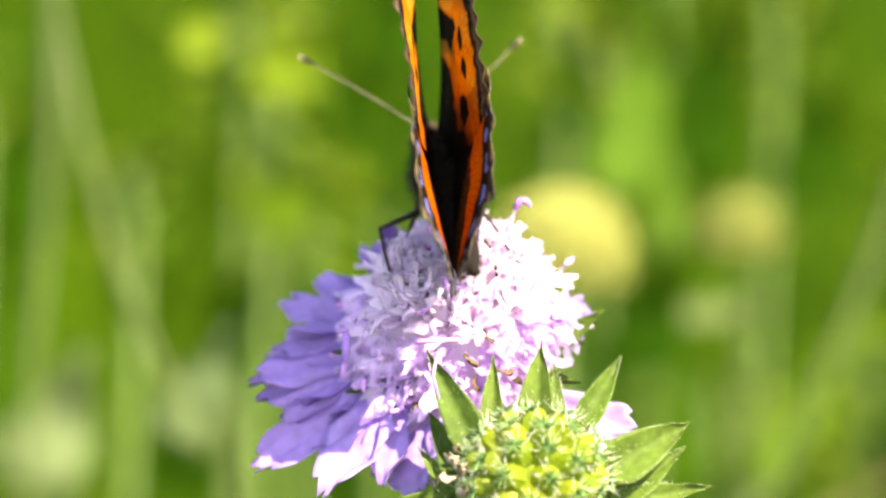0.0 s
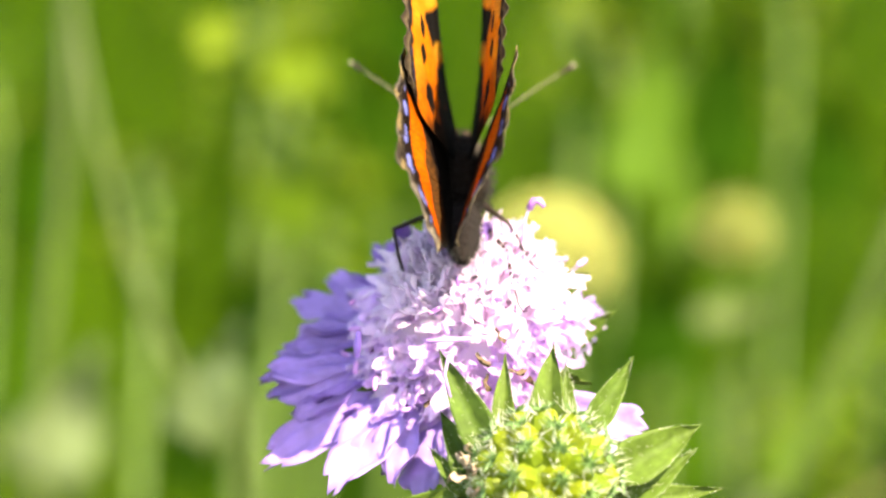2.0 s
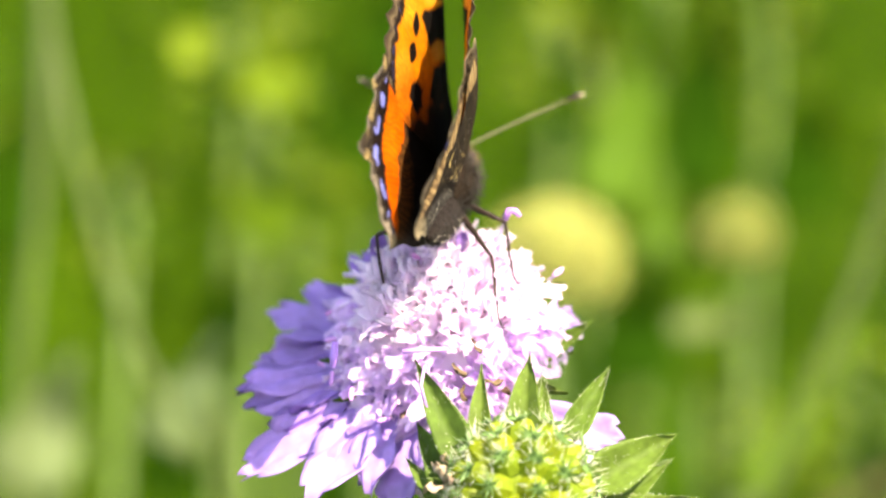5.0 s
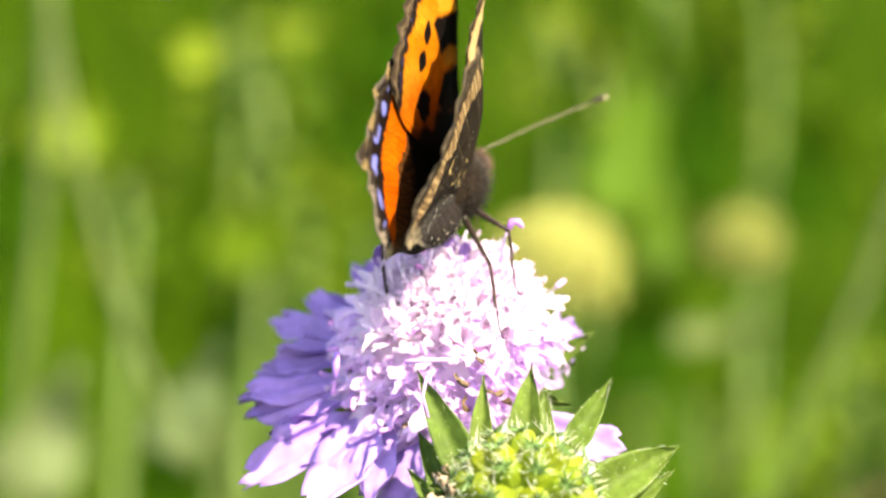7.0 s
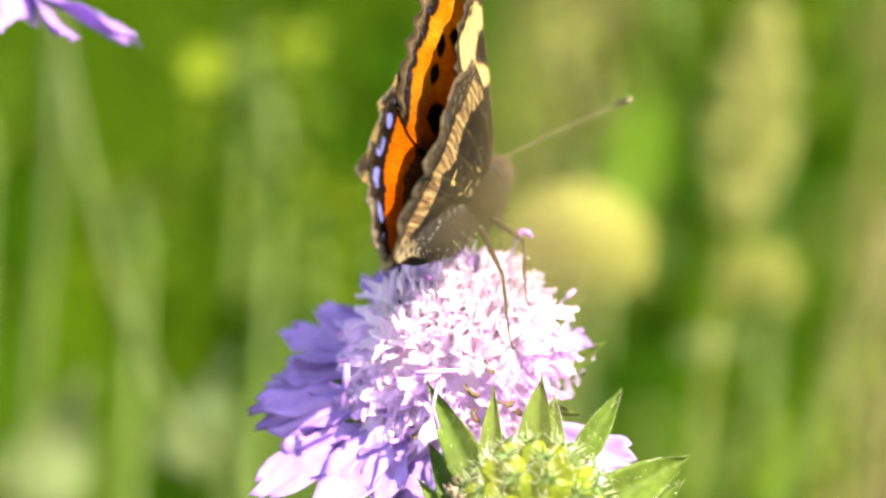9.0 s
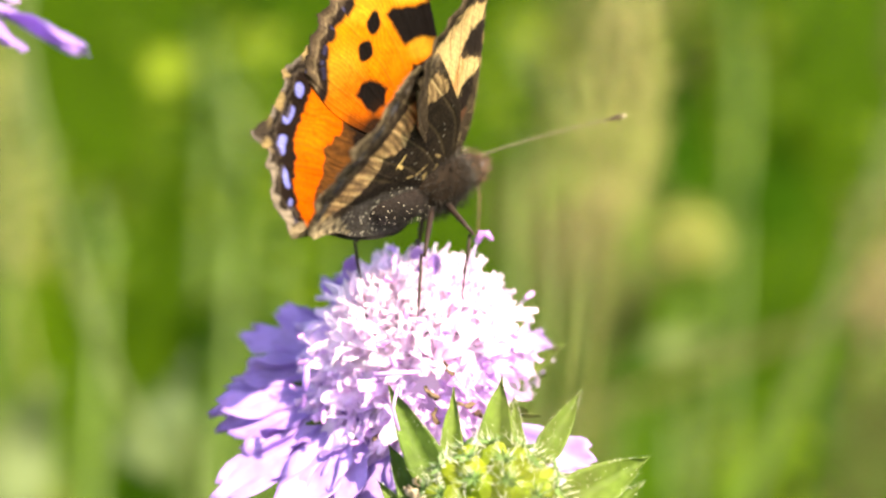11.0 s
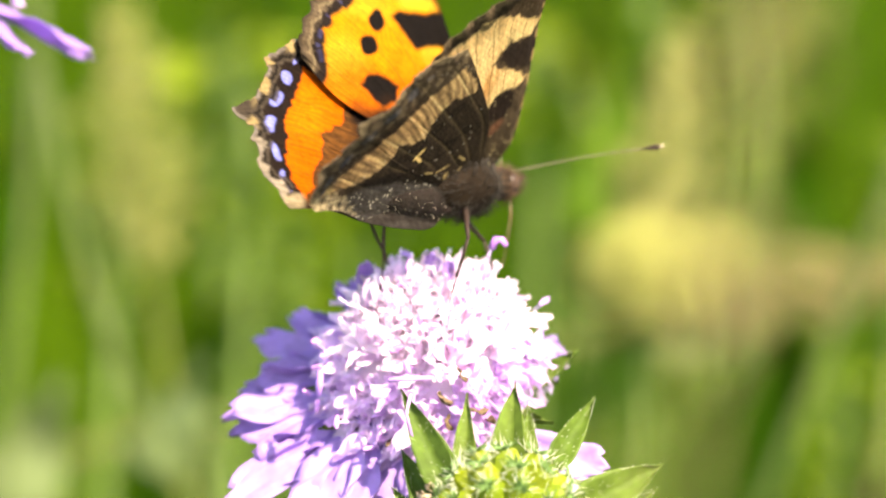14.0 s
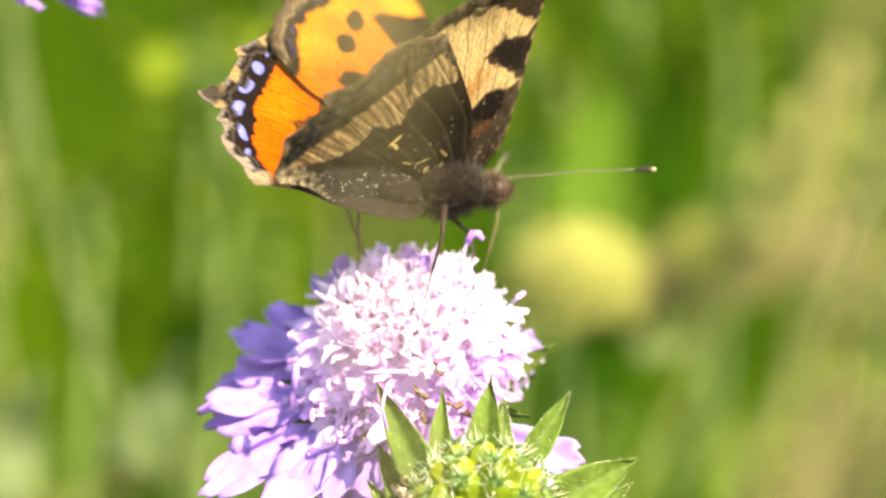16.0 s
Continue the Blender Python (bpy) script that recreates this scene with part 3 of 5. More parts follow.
def wing_colors(kind, side, u, v, a, b, dist, edge_at):
    """Colours over a wing: a from root to margin, b from the leading to the trailing edge, dist the way to the outer margin, edge_at the place along it."""
    black, brown = (0.008, 0.006, 0.005), (0.035, 0.020, 0.010)
    orange, amber, yellow, cream = (0.58, 0.105, 0.005), (0.64, 0.205, 0.010), (0.70, 0.34, 0.030), (0.80, 0.58, 0.26)
    tan, blue = (0.42, 0.27, 0.13), (0.20, 0.22, 0.62)
    ribs = b * 7.0 + 0.15 * np.sin(a * 5)
    vein = np.exp(-(np.abs((ribs % 1.0) - 0.5) * (2.0 + 6 * a) / 0.22) ** 2)
    wav = rough(u, v, 1.1, 3)
    grain = rough(u, v, 4.5, 5)
    col = np.ones(u.shape + (3,))
    u = u * (0.976 if kind == "hind" else 0.96)
    if side == "dorsal" and kind == "fore":
        col[:] = amber
        col = lay(col, yellow, spot(u, v, -7.2, 9.4, 2.2, 2.4, 0, 0.9) * 0.75)
        col = lay(col, yellow, spot(u, v, -3.6, 13.6, 3.0, 1.0, -20, 0.9) * 0.5)
        col = lay(col, yellow, patch(u, v, ((-0.6, 14.6), (0.2, 12.6), (3.6, 11.6), (3.4, 14.0)), 0.5) * 0.9)
        col = lay(col, yellow, spot(u, v, 2.4, 8.5, 1.7, 0.8, -15) * 0.8)
        col = lay(col, orange, soft(7.8 - v - 0.25 * u + 0.6 * wav, 2.5) * 0.8)
        col = lay(col, brown, 0.30 * np.exp(-(np.abs((ribs % 1.0) - 0.5) * (1.0 + 5 * a) / 0.09) ** 2))
        col = lay(col, black, spot(u, v, -2.65, 12.26, 0.78, 0.72, 20, seed=5))
        col = lay(col, black, spot(u, v, -4.06, 10.69, 0.80, 0.74, 0, seed=6))
        col = lay(col, black, patch(u, v, ((-6.1, 8.0), (-5.2, 8.5), (-4.1, 8.6), (-2.3, 7.1), (-3.0, 6.1), (-4.6, 5.9)), 0.3, 0.1, 7))
        col = lay(col, black, patch(u, v, ((-1.1, 12.4), (-0.1, 12.5), (1.6, 11.9), (4.6, 11.4), (4.6, 8.3), (2.4, 9.3), (0.3, 9.4), (-0.3, 10.6)), 0.3, 0.06, 8))
        col = lay(col, black, patch(u, v, ((-0.6, 6.2), (0.8, 7.5), (4.6, 7.2), (4.6, 4.0), (0.0, 4.4)), 0.4, 0.2, 9))
        col = lay(col, black, patch(u, v, ((0.4, 15.6), (1.6, 14.9), (4.2, 14.2), (4.0, 17.2), (1.0, 17.0)), 0.3, 0.15, 10))
        col = lay(col, (0.030, 0.013, 0.006), soft(5.4 - v - 0.10 * u + 0.7 * wav, 1.6))
        col = lay(col, black, soft(3.6 - v + 0.25 * u + 0.5 * wav, 2.0))
        col = lay(col, (0.016, 0.011, 0.009), soft(2.0 - dist + 0.22 * wav + 0.18 * np.cos(edge_at * 44), 0.4))
        cell = np.abs(((edge_at * 8) % 1) - 0.5)
        col = lay(col, blue, soft(0.20 - cell, 0.12) * soft(0.20 - np.abs(dist - 1.55), 0.2) * 0.12)
        col = lay(col, (0.13, 0.092, 0.055), soft(1.05 - dist + 0.2 * np.sin(edge_at * 50) + 0.2 * grain, 0.5) * 0.8)
        col = lay(col, (0.30, 0.23, 0.13), soft(0.12 - np.abs(dist - 0.75 + 0.12 * np.sin(edge_at * 50)), 0.15) * 0.5)
        col = lay(col, (0.04, 0.03, 0.022), soft(0.22 - dist, 0.2) * 0.7)
        col = lay(col, black, soft(0.35 - b * 9, 0.3) * 0.8)
    elif side == "dorsal":
        col[:] = (0.013, 0.008, 0.006)
        hairs = np.sin(b * 150 + 5 * rough(u, v, 0.6, 21)) * 0.5
        col = lay(col, (0.15, 0.058, 0.014), patch(u, v, ((-8.0, 7.0), (-11.5, 5.6), (-12.6, 3.6), (-15.0, 1.4), (-16.4, 0.4), (-11.5, -0.6), (-8.2, 3.0)), 1.6, 0.3, 11) * (0.75 + 0.4 * hairs))
        col = lay(col, orange, patch(u, v, ((-10.3, 10.4), (-8.2, 8.6), (-7.8, 6.9), (-8.9, 5.5), (-11.4, 5.2), (-12.2, 3.6), (-13.9, 2.5), (-14.8, 1.3), (-15.9, 0.8),
                                            (-16.4, 1.6), (-16.2, 3.6), (-15.1, 5.1), (-14.3, 6.6), (-14.0, 7.3), (-12.9, 7.8), (-12.0, 8.9), (-11.3, 9.2)), 0.22, 0.16, 13))
        col = lay(col, amber, spot(u, v, -11.6, 7.0, 2.4, 1.6, 40, 0.8) * col[..., 0].clip(0, 1) * 0.7)
        col = lay(col, brown, 0.22 * np.exp(-(np.abs((ribs % 1.0) - 0.5) * (0.5 + 3.0 * a) / 0.07) ** 2))
        for k, (cu, cv, ru, rv, turn) in enumerate(LUNULES):
            col = lay(col, blue, spot(u, v, cu + 0.12 * ru * np.sin(5 * (v - cv)), cv, ru * 0.78, rv * 0.76, turn, 0.25, 40 + k))
            col = lay(col, (0.30, 0.33, 0.74), spot(u, v, cu - 0.1, cv + 0.1, ru * 0.5, rv * 0.5, turn, 0.5, 50 + k) * 0.4)
        scall = np.cos((edge_at - 0.52) * 9 * 6.283)
        rim = dist + 0.30 * scall + 0.10 * wav
        col = lay(col, (0.060, 0.046, 0.033), soft(1.25 - rim, 0.2) * 0.9)
        col = lay(col, black, soft(0.13 - np.abs(rim - 0.82), 0.12) * 0.9)
        col = lay(col, (0.34, 0.245, 0.11), soft(0.40 - rim, 0.25) * (1 - spot(u, v, -18.1, 8.8, 2.2, 1.0, 0, 0.6, 61)) * soft(-0.1 - scall + 0.25 * wav, 0.6) * soft(0.62 - edge_at, 0.1))
        col = lay(col, (0.30, 0.25, 0.19), soft(0.62 - rim + 0.2 * grain, 0.3) * soft(edge_at - 0.66, 0.1) * 0.9)
        col = lay(col, (0.20, 0.17, 0.14), soft(0.28 - dist, 0.15) * soft(scall, 0.5) * 0.8)
        col = lay(col, (0.036, 0.031, 0.027), soft(0.2 - v, 1.2) * (0.7 + 0.3 * grain))
        col = lay(col, (0.34, 0.27, 0.17), spot(u, v, -17.3, 0.7, 1.3, 0.6, 0, 0.5, 60) * 0.9)
    elif kind == "fore":
        col[:] = (0.060, 0.042, 0.026)
        mott = rough(u, v, 2.6, 31) + 0.7 * rough(u, v, 6.0, 32)
        col = lay(col, (0.105, 0.074, 0.044), soft(mott - 0.2, 0.8) * 0.7)
        body = patch(u, v, ((-8.4, 12.6), (-7.2, 13.5), (-5.7, 13.9), (-5.1, 14.7), (-2.8, 14.6), (0.7, 13.4), (3.4, 12.4), (2.7, 11.3), (0.0, 11.5), (-0.9, 10.4), (-1.2, 9.7),
                            (-0.5, 9.3), (2.3, 8.5), (3.7, 7.5), (2.6, 7.1), (0.6, 7.0), (-0.4, 5.2), (-3.6, 7.6), (-7.0, 10.6)), 0.22, 0.14, 33)
        shade_in = soft(np.sin(b * 95 + 3 * rough(u, v, 0.8, 34)) * 0.8 + 9.2 - v - 0.35 * np.abs(u + 0.9), 2.5)
        col = lay(col, cream, body)
        col = lay(col, (0.42, 0.19, 0.045), body * shade_in * soft(1.0 - np.abs(u + 1.2 + 0.35 * (8 - v)), 1.2) * 0.75)
        col = lay(col, (0.10, 0.060, 0.025), body * 0.75 * np.exp(-(np.abs(((b * 9.0 + 0.1 * wav) % 1.0) - 0.5) * (0.6 + 1.9 * a) / 0.055) ** 2))
        col = lay(col, (0.022, 0.015, 0.012), patch(u, v, ((0.0, 11.4), (2.6, 11.2), (4.6, 10.9), (4.6, 8.4), (2.4, 8.7), (0.4, 9.3), (-0.7, 10.2)), 0.25, 0.22, 35) * 0.92)
        col = lay(col, (0.020, 0.013, 0.010), patch(u, v, ((-0.3, 5.6), (0.6, 6.8), (2.3, 6.9), (2.9, 5.5), (2.2, 4.2), (0.0, 4.6)), 0.25, 0.15, 36))
        col = lay(col, (0.20, 0.085, 0.045), spot(u, v, 1.6, 3.6, 1.0, 0.5, 40, 0.4, 37) * 0.7)
        col = lay(col, (0.028, 0.020, 0.015), soft(0.4 - np.abs(dist - 1.5 + 0.35 * np.sin(edge_at * 44)), 0.3) * 0.8)
        col = lay(col, (0.20, 0.145, 0.085), soft(0.55 - dist + 0.3 * grain, 0.4) * 0.6)
        col = lay(col, (0.60, 0.47, 0.25), soft(rough(u, v, 5.0, 39) - 1.05, 0.25) * 0.7 * soft(6.4 - v, 1.0))
        col = lay(col, tan, soft(0.5 - b * 22, 0.5) * soft(np.sin(a * 90), 0.8))
    else:
        col[:] = (0.034, 0.024, 0.016)
        streaks = np.sin(b * 170 + 4 * rough(u, v, 0.5, 41)) * 0.6 + 0.4 * np.sin(b * 71 + 3 * rough(u, v, 0.9, 43))
        for line, width in ((((-10.2, 3.0), (-8.2, 4.2)), 0.10), (((-6.8, 5.6), (-5.0, 7.4)), 0.12), (((-5.0, 2.6), (-3.0, 4.6)), 0.14), (((-9.8, 1.6), (-6.0, 1.9)), 0.12)):
            (x0, y0), (x1, y1) = line
            k = np.clip(((u - x0) * (x1 - x0) + (v - y0) * (y1 - y0)) / ((x1 - x0) ** 2 + (y1 - y0) ** 2), 0, 1)
            off = np.hypot(u - x0 - k * (x1 - x0), v - y0 - k * (y1 - y0)) + 0.35 * rough(u, v, 1.6, 42)
            col = lay(col, (0.012, 0.009, 0.007), soft(width - np.abs(off - 0.3), 0.3) * 0.8)
        band = patch(u, v, ((-17.4, 1.3), (-14.2, 1.8), (-12.3, 2.3), (-10.8, 3.8), (-10.5, 5.0), (-9.4, 4.6), (-7.8, 5.1), (-7.5, 7.0), (-6.3, 8.3), (-4.2, 8.7), (-4.9, 9.9), (-6.9, 11.2),
                            (-9.0, 9.5), (-11.8, 7.3), (-13.8, 5.2), (-16.0, 3.2)), 0.25, 0.20, 44)
        col = lay(col, (0.54, 0.345, 0.16), band * (0.62 + 0.38 * streaks).clip(0.1, 1))
        col = lay(col, (0.62, 0.43, 0.19), band * soft(streaks - 0.45, 0.4) * 0.7)
        mott = rough(u, v, 3.2, 45) + 0.8 * rough(u, v, 7.0, 46)
        margin = soft(3.0 - dist + 0.3 * wav, 0.6) * (1 - band)
        col = lay(col, (0.050, 0.036, 0.024), margin)
        col = lay(col, (0.15, 0.11, 0.065), margin * soft(mott - 0.25, 0.7) * 0.8)
        for k, (cu, cv, ru, rv, turn) in enumerate(LUNULES):
            col = lay(col, (0.13, 0.15, 0.19), spot(u, v, cu, cv, ru * 0.8, rv * 0.8, turn, 0.5, 70 + k) * 0.35)
        col = lay(col, (0.26, 0.20, 0.12), soft(0.45 - dist + 0.3 * np.cos(edge_at * 60) + 0.2 * grain, 0.3) * 0.6)
        gold = np.exp(-(np.abs((ribs % 1.0) - 0.5) * (0.4 + 2.0 * a) / 0.06) ** 2)
        col = lay(col, (0.85, 0.64, 0.30), gold * soft(dist - 1.2, 0.8) * np.maximum(band, 0.07 * soft(v - 1.6, 0.5)) * 0.9)
        col = lay(col, (0.012, 0.009, 0.007), patch(u, v, ((-14.0, 1.5), (-12.4, 2.0), (-8.4, 1.7), (-4.0, 0.8), (-1.0, -0.6), (-1.4, -1.4), (-4.4, -0.1), (-8.8, 0.9), (-12.4, 1.3)), 0.5, 0.1, 47) * 0.85)
        fold = patch(u, v, ((-14.4, 0.8), (-12.6, 1.3), (-8.6, 0.9), (-4.2, -0.1), (-1.0, -1.3), (-2.0, -3.6), (-7.0, -3.8), (-11.0, -2.6), (-14.6, -0.6)), 0.4, 0.1, 48)
        col = lay(col, (0.070, 0.063, 0.056), fold * (0.8 + 0.2 * grain))
        col = lay(col, (0.50, 0.40, 0.24), patch(u, v, ((-18.6, 1.4), (-15.0, 1.2), (-13.6, 0.4), (-12.0, -1.4), (-13.2, -1.6), (-16.0, -0.6), (-18.6, -0.2)), 0.5, 0.3, 49) * (0.5 + 0.4 * mott).clip(0, 0.9))
        col = lay(col, (0.85, 0.60, 0.22), spot(u, v, -7.4, 3.3, 0.60, 0.16, 55, 0.4, 7))
        col = lay(col, (0.85, 0.60, 0.22), spot(u, v, -7.1, 2.8, 0.55, 0.14, -35, 0.4, 8))
        for cu, cv, ru, rv, turn in ((-3.4, 1.2, 0.7, 0.10, 25), (-1.6, 1.9, 0.6, 0.10, -30), (-2.6, 0.4, 0.25, 0.35, 0), (-4.9, 1.1, 0.5, 0.08, -10), (-1.2, 0.7, 0.3, 0.12, 60)):
            col = lay(col, (0.55, 0.40, 0.17), spot(u, v, cu, cv, ru, rv, turn, 0.5, 9) * 0.8)
        rs = np.random.RandomState(4)
        for q in range(150):
            inside = q % 5
            cu, cv, rr = rs.uniform(-14, -1.5), rs.uniform(-3.2, 0.8) if inside else rs.uniform(0, 7), rs.uniform(0.035, 0.09)
            col = lay(col, (0.72, 0.66, 0.52), soft(rr - np.hypot(u - cu, v - cv), 0.06) * (0.85 if inside else 0.5))
        glint = rough(u, v, 9.0, 47)
        col = lay(col, (0.5, 0.44, 0.34), soft(glint - 1.25, 0.15) * soft(2.6 - dist, 0.4) * 0.8)
    streak = 1 + 0.12 * np.sin(b * 260 + 6 * rough(u, v, 0.8, 9)) * soft(a - 0.1, 0.3)
    return np.clip(0.80 * col * streak[..., None] * (1 + 0.10 * grain[..., None] + (0.22 * rough(u, v, 9.0, 51)[..., None] if side == "ventral" else 0)), 0.002, 1)


def build_wing(name, shape, kind, sign, parent, label):
    """A wing as a thin closed sheet, dorsal face up, with scalloped margin, veins and pattern."""
    n = 230
    t = np.linspace(0, 1, n)
    lead, trail, edge = along(shape["lead"], t), along(shape["trail"], t), along(shape["edge"], t)
    scal = (0.10 if kind == "hind" else 0.3) * np.abs(np.sin(t * math.pi * (18 if kind == "hind" else 9))) + (0.14 * np.abs(np.sin(t * 92 + 1.5 * np.sin(t * 31))) + 0.05 * np.sin(t * 210)) * (1 if kind == "hind" else 0.7)
    tangent = np.gradient(edge, axis=0)
    normal = np.stack([tangent[:, 1], -tangent[:, 0]], 1)
    normal /= np.linalg.norm(normal, axis=1)[:, None] + 1e-9
    mid = (lead[0] + trail[0]) / 2
    normal *= np.sign(((edge - mid) * normal).sum(1))[:, None]
    edge = edge - normal * ((scal - 0.25) * np.sin(t * math.pi) ** 0.3)[:, None]
    root = lead[0] * (1 - t[:, None]) + trail[0] * t[:, None]
    A, B = t[:, None, None], t[None, :, None]
    P = (1 - B) * lead[:, None] + B * trail[:, None] + (1 - A) * root[None] + A * edge[None] - (
        (1 - A) * (1 - B) * lead[0] + (1 - A) * B * trail[0] + A * (1 - B) * lead[-1] + A * B * trail[-1])
    u, v = P[..., 0], P[..., 1]
    a, b = np.repeat(t[:, None], n, 1), np.repeat(t[None], n, 0)
    flat = np.stack([u.ravel(), v.ravel()], 1)
    dist = np.full(len(flat), 99.0)
    edge_at = np.zeros(len(flat))
    for k in range(0, n, 2):
        away = np.hypot(flat[:, 0] - edge[k, 0], flat[:, 1] - edge[k, 1])
        edge_at = np.where(away < dist, t[k], edge_at)
        dist = np.minimum(dist, away)
    dist, edge_at = dist.reshape(n, n), edge_at.reshape(n, n)
    vein = np.exp(-(np.abs(((b * 7.0 + 0.15 * np.sin(a * 5)) % 1.0) - 0.5) / 0.10) ** 2)
    ripple = (0.12 if kind == "hind" else 0.14) * np.cos(b * math.pi * (13 if kind == "hind" else 16)) * np.exp(-dist / 1.3) * a
    if kind == "hind":
        camber = 0.0082 * np.clip(v, 0, 30) ** 2 - 0.0146 * np.clip(v - 9.5, 0, 30) ** 2 - 0.0017 * np.clip(-u - 7, 0, 30) ** 2
    else:
        camber = 0.22 + 0.0118 * np.clip(v, 0, 30) ** 2 - 0.0286 * np.clip(v - 9.5, 0, 30) ** 2 - 0.0121 * np.clip(-u - 2, 0, 30) ** 2
    z = camber + ripple + 0.03 * vein
    z += 0.12 * rough(u, v, 0.5, 12) * a
    if kind == "fore":
        z += 0.010 * np.clip(u + 4.5, 0, 20) * np.clip(v, 0, 30)
    if kind == "hind":
        z -= 0.020 * np.clip(4.0 - v, 0, 9) ** 2 + 0.75 * np.exp(-((u + 17.5) / 4.5) ** 2 - ((v - 9.5) / 4) ** 2)
    else:
        z += 0.25 * soft(0.06 - b, 0.08)
    th = 0.07
    top = np.stack([u, sign * v, z + th / 2], -1).reshape(-1, 3)
    low = np.stack([u, sign * v, z - th / 2], -1).reshape(-1, 3)
    co = np.concatenate([top, low]) * BS * U
    idx = np.arange(n * n).reshape(n, n)
    q = np.stack([idx[:-1, :-1], idx[1:, :-1], idx[1:, 1:], idx[:-1, 1:]], -1).reshape(-1, 4)
    q2 = q[:, ::-1] + n * n
    ring = np.concatenate([idx[0, :-1], idx[:-1, -1], idx[-1, :0:-1], idx[:0:-1, 0]])
    nxt = np.roll(ring, -1)
    rim = np.stack([ring, nxt, nxt + n * n, ring + n * n], -1)
    faces = np.concatenate([q, q2, rim])
    if sign > 0:
        faces = faces[:, ::-1]
    me = bpy.data.meshes.new(name)
    me.from_pydata(co.tolist(), [], faces.tolist())
    col = np.concatenate([wing_colors(kind, s, u, v, a, b, dist, edge_at).reshape(-1, 3) for s in ("dorsal", "ventral")])
    at = me.color_attributes.new("pattern", "FLOAT_COLOR", "POINT")
    at.data.foreach_set("color", np.concatenate([col, np.ones((len(col), 1))], 1).astype(np.float32).ravel())
    return mesh_part(name, me, M_WING, parent, label)


def furry(bm, centre, radii, count, length, seed, lean):
    """Short hairs over an ellipsoid."""
    rnd = random.Random(seed)
    for _ in range(count):
        d = Vector((rnd.gauss(0, 1), rnd.gauss(0, 1), rnd.gauss(0, 1))).normalized()
        p = Vector(centre) + Vector((d.x * radii[0], d.y * radii[1], d.z * radii[2]))
        spike(bm, p, d + Vector(lean) + Vector((rnd.uniform(-0.3, 0.3), rnd.uniform(-0.3, 0.3), rnd.uniform(-0.3, 0.3))),
              rnd.uniform(0.5, 1) * length, 0.035, 3, 1)


def ball(bm, centre, radii, mat=0, seg=20):
    r = bmesh.ops.create_uvsphere(bm, u_segments=seg, v_segments=seg // 2 + 2, radius=1)
    for v in r["verts"]:
        v.co = Vector((v.co.x * radii[0], v.co.y * radii[1], v.co.z * radii[2])) + Vector(centre)
    for f in {f for v in r["verts"] for f in v.link_faces}:
        f.material_index = mat


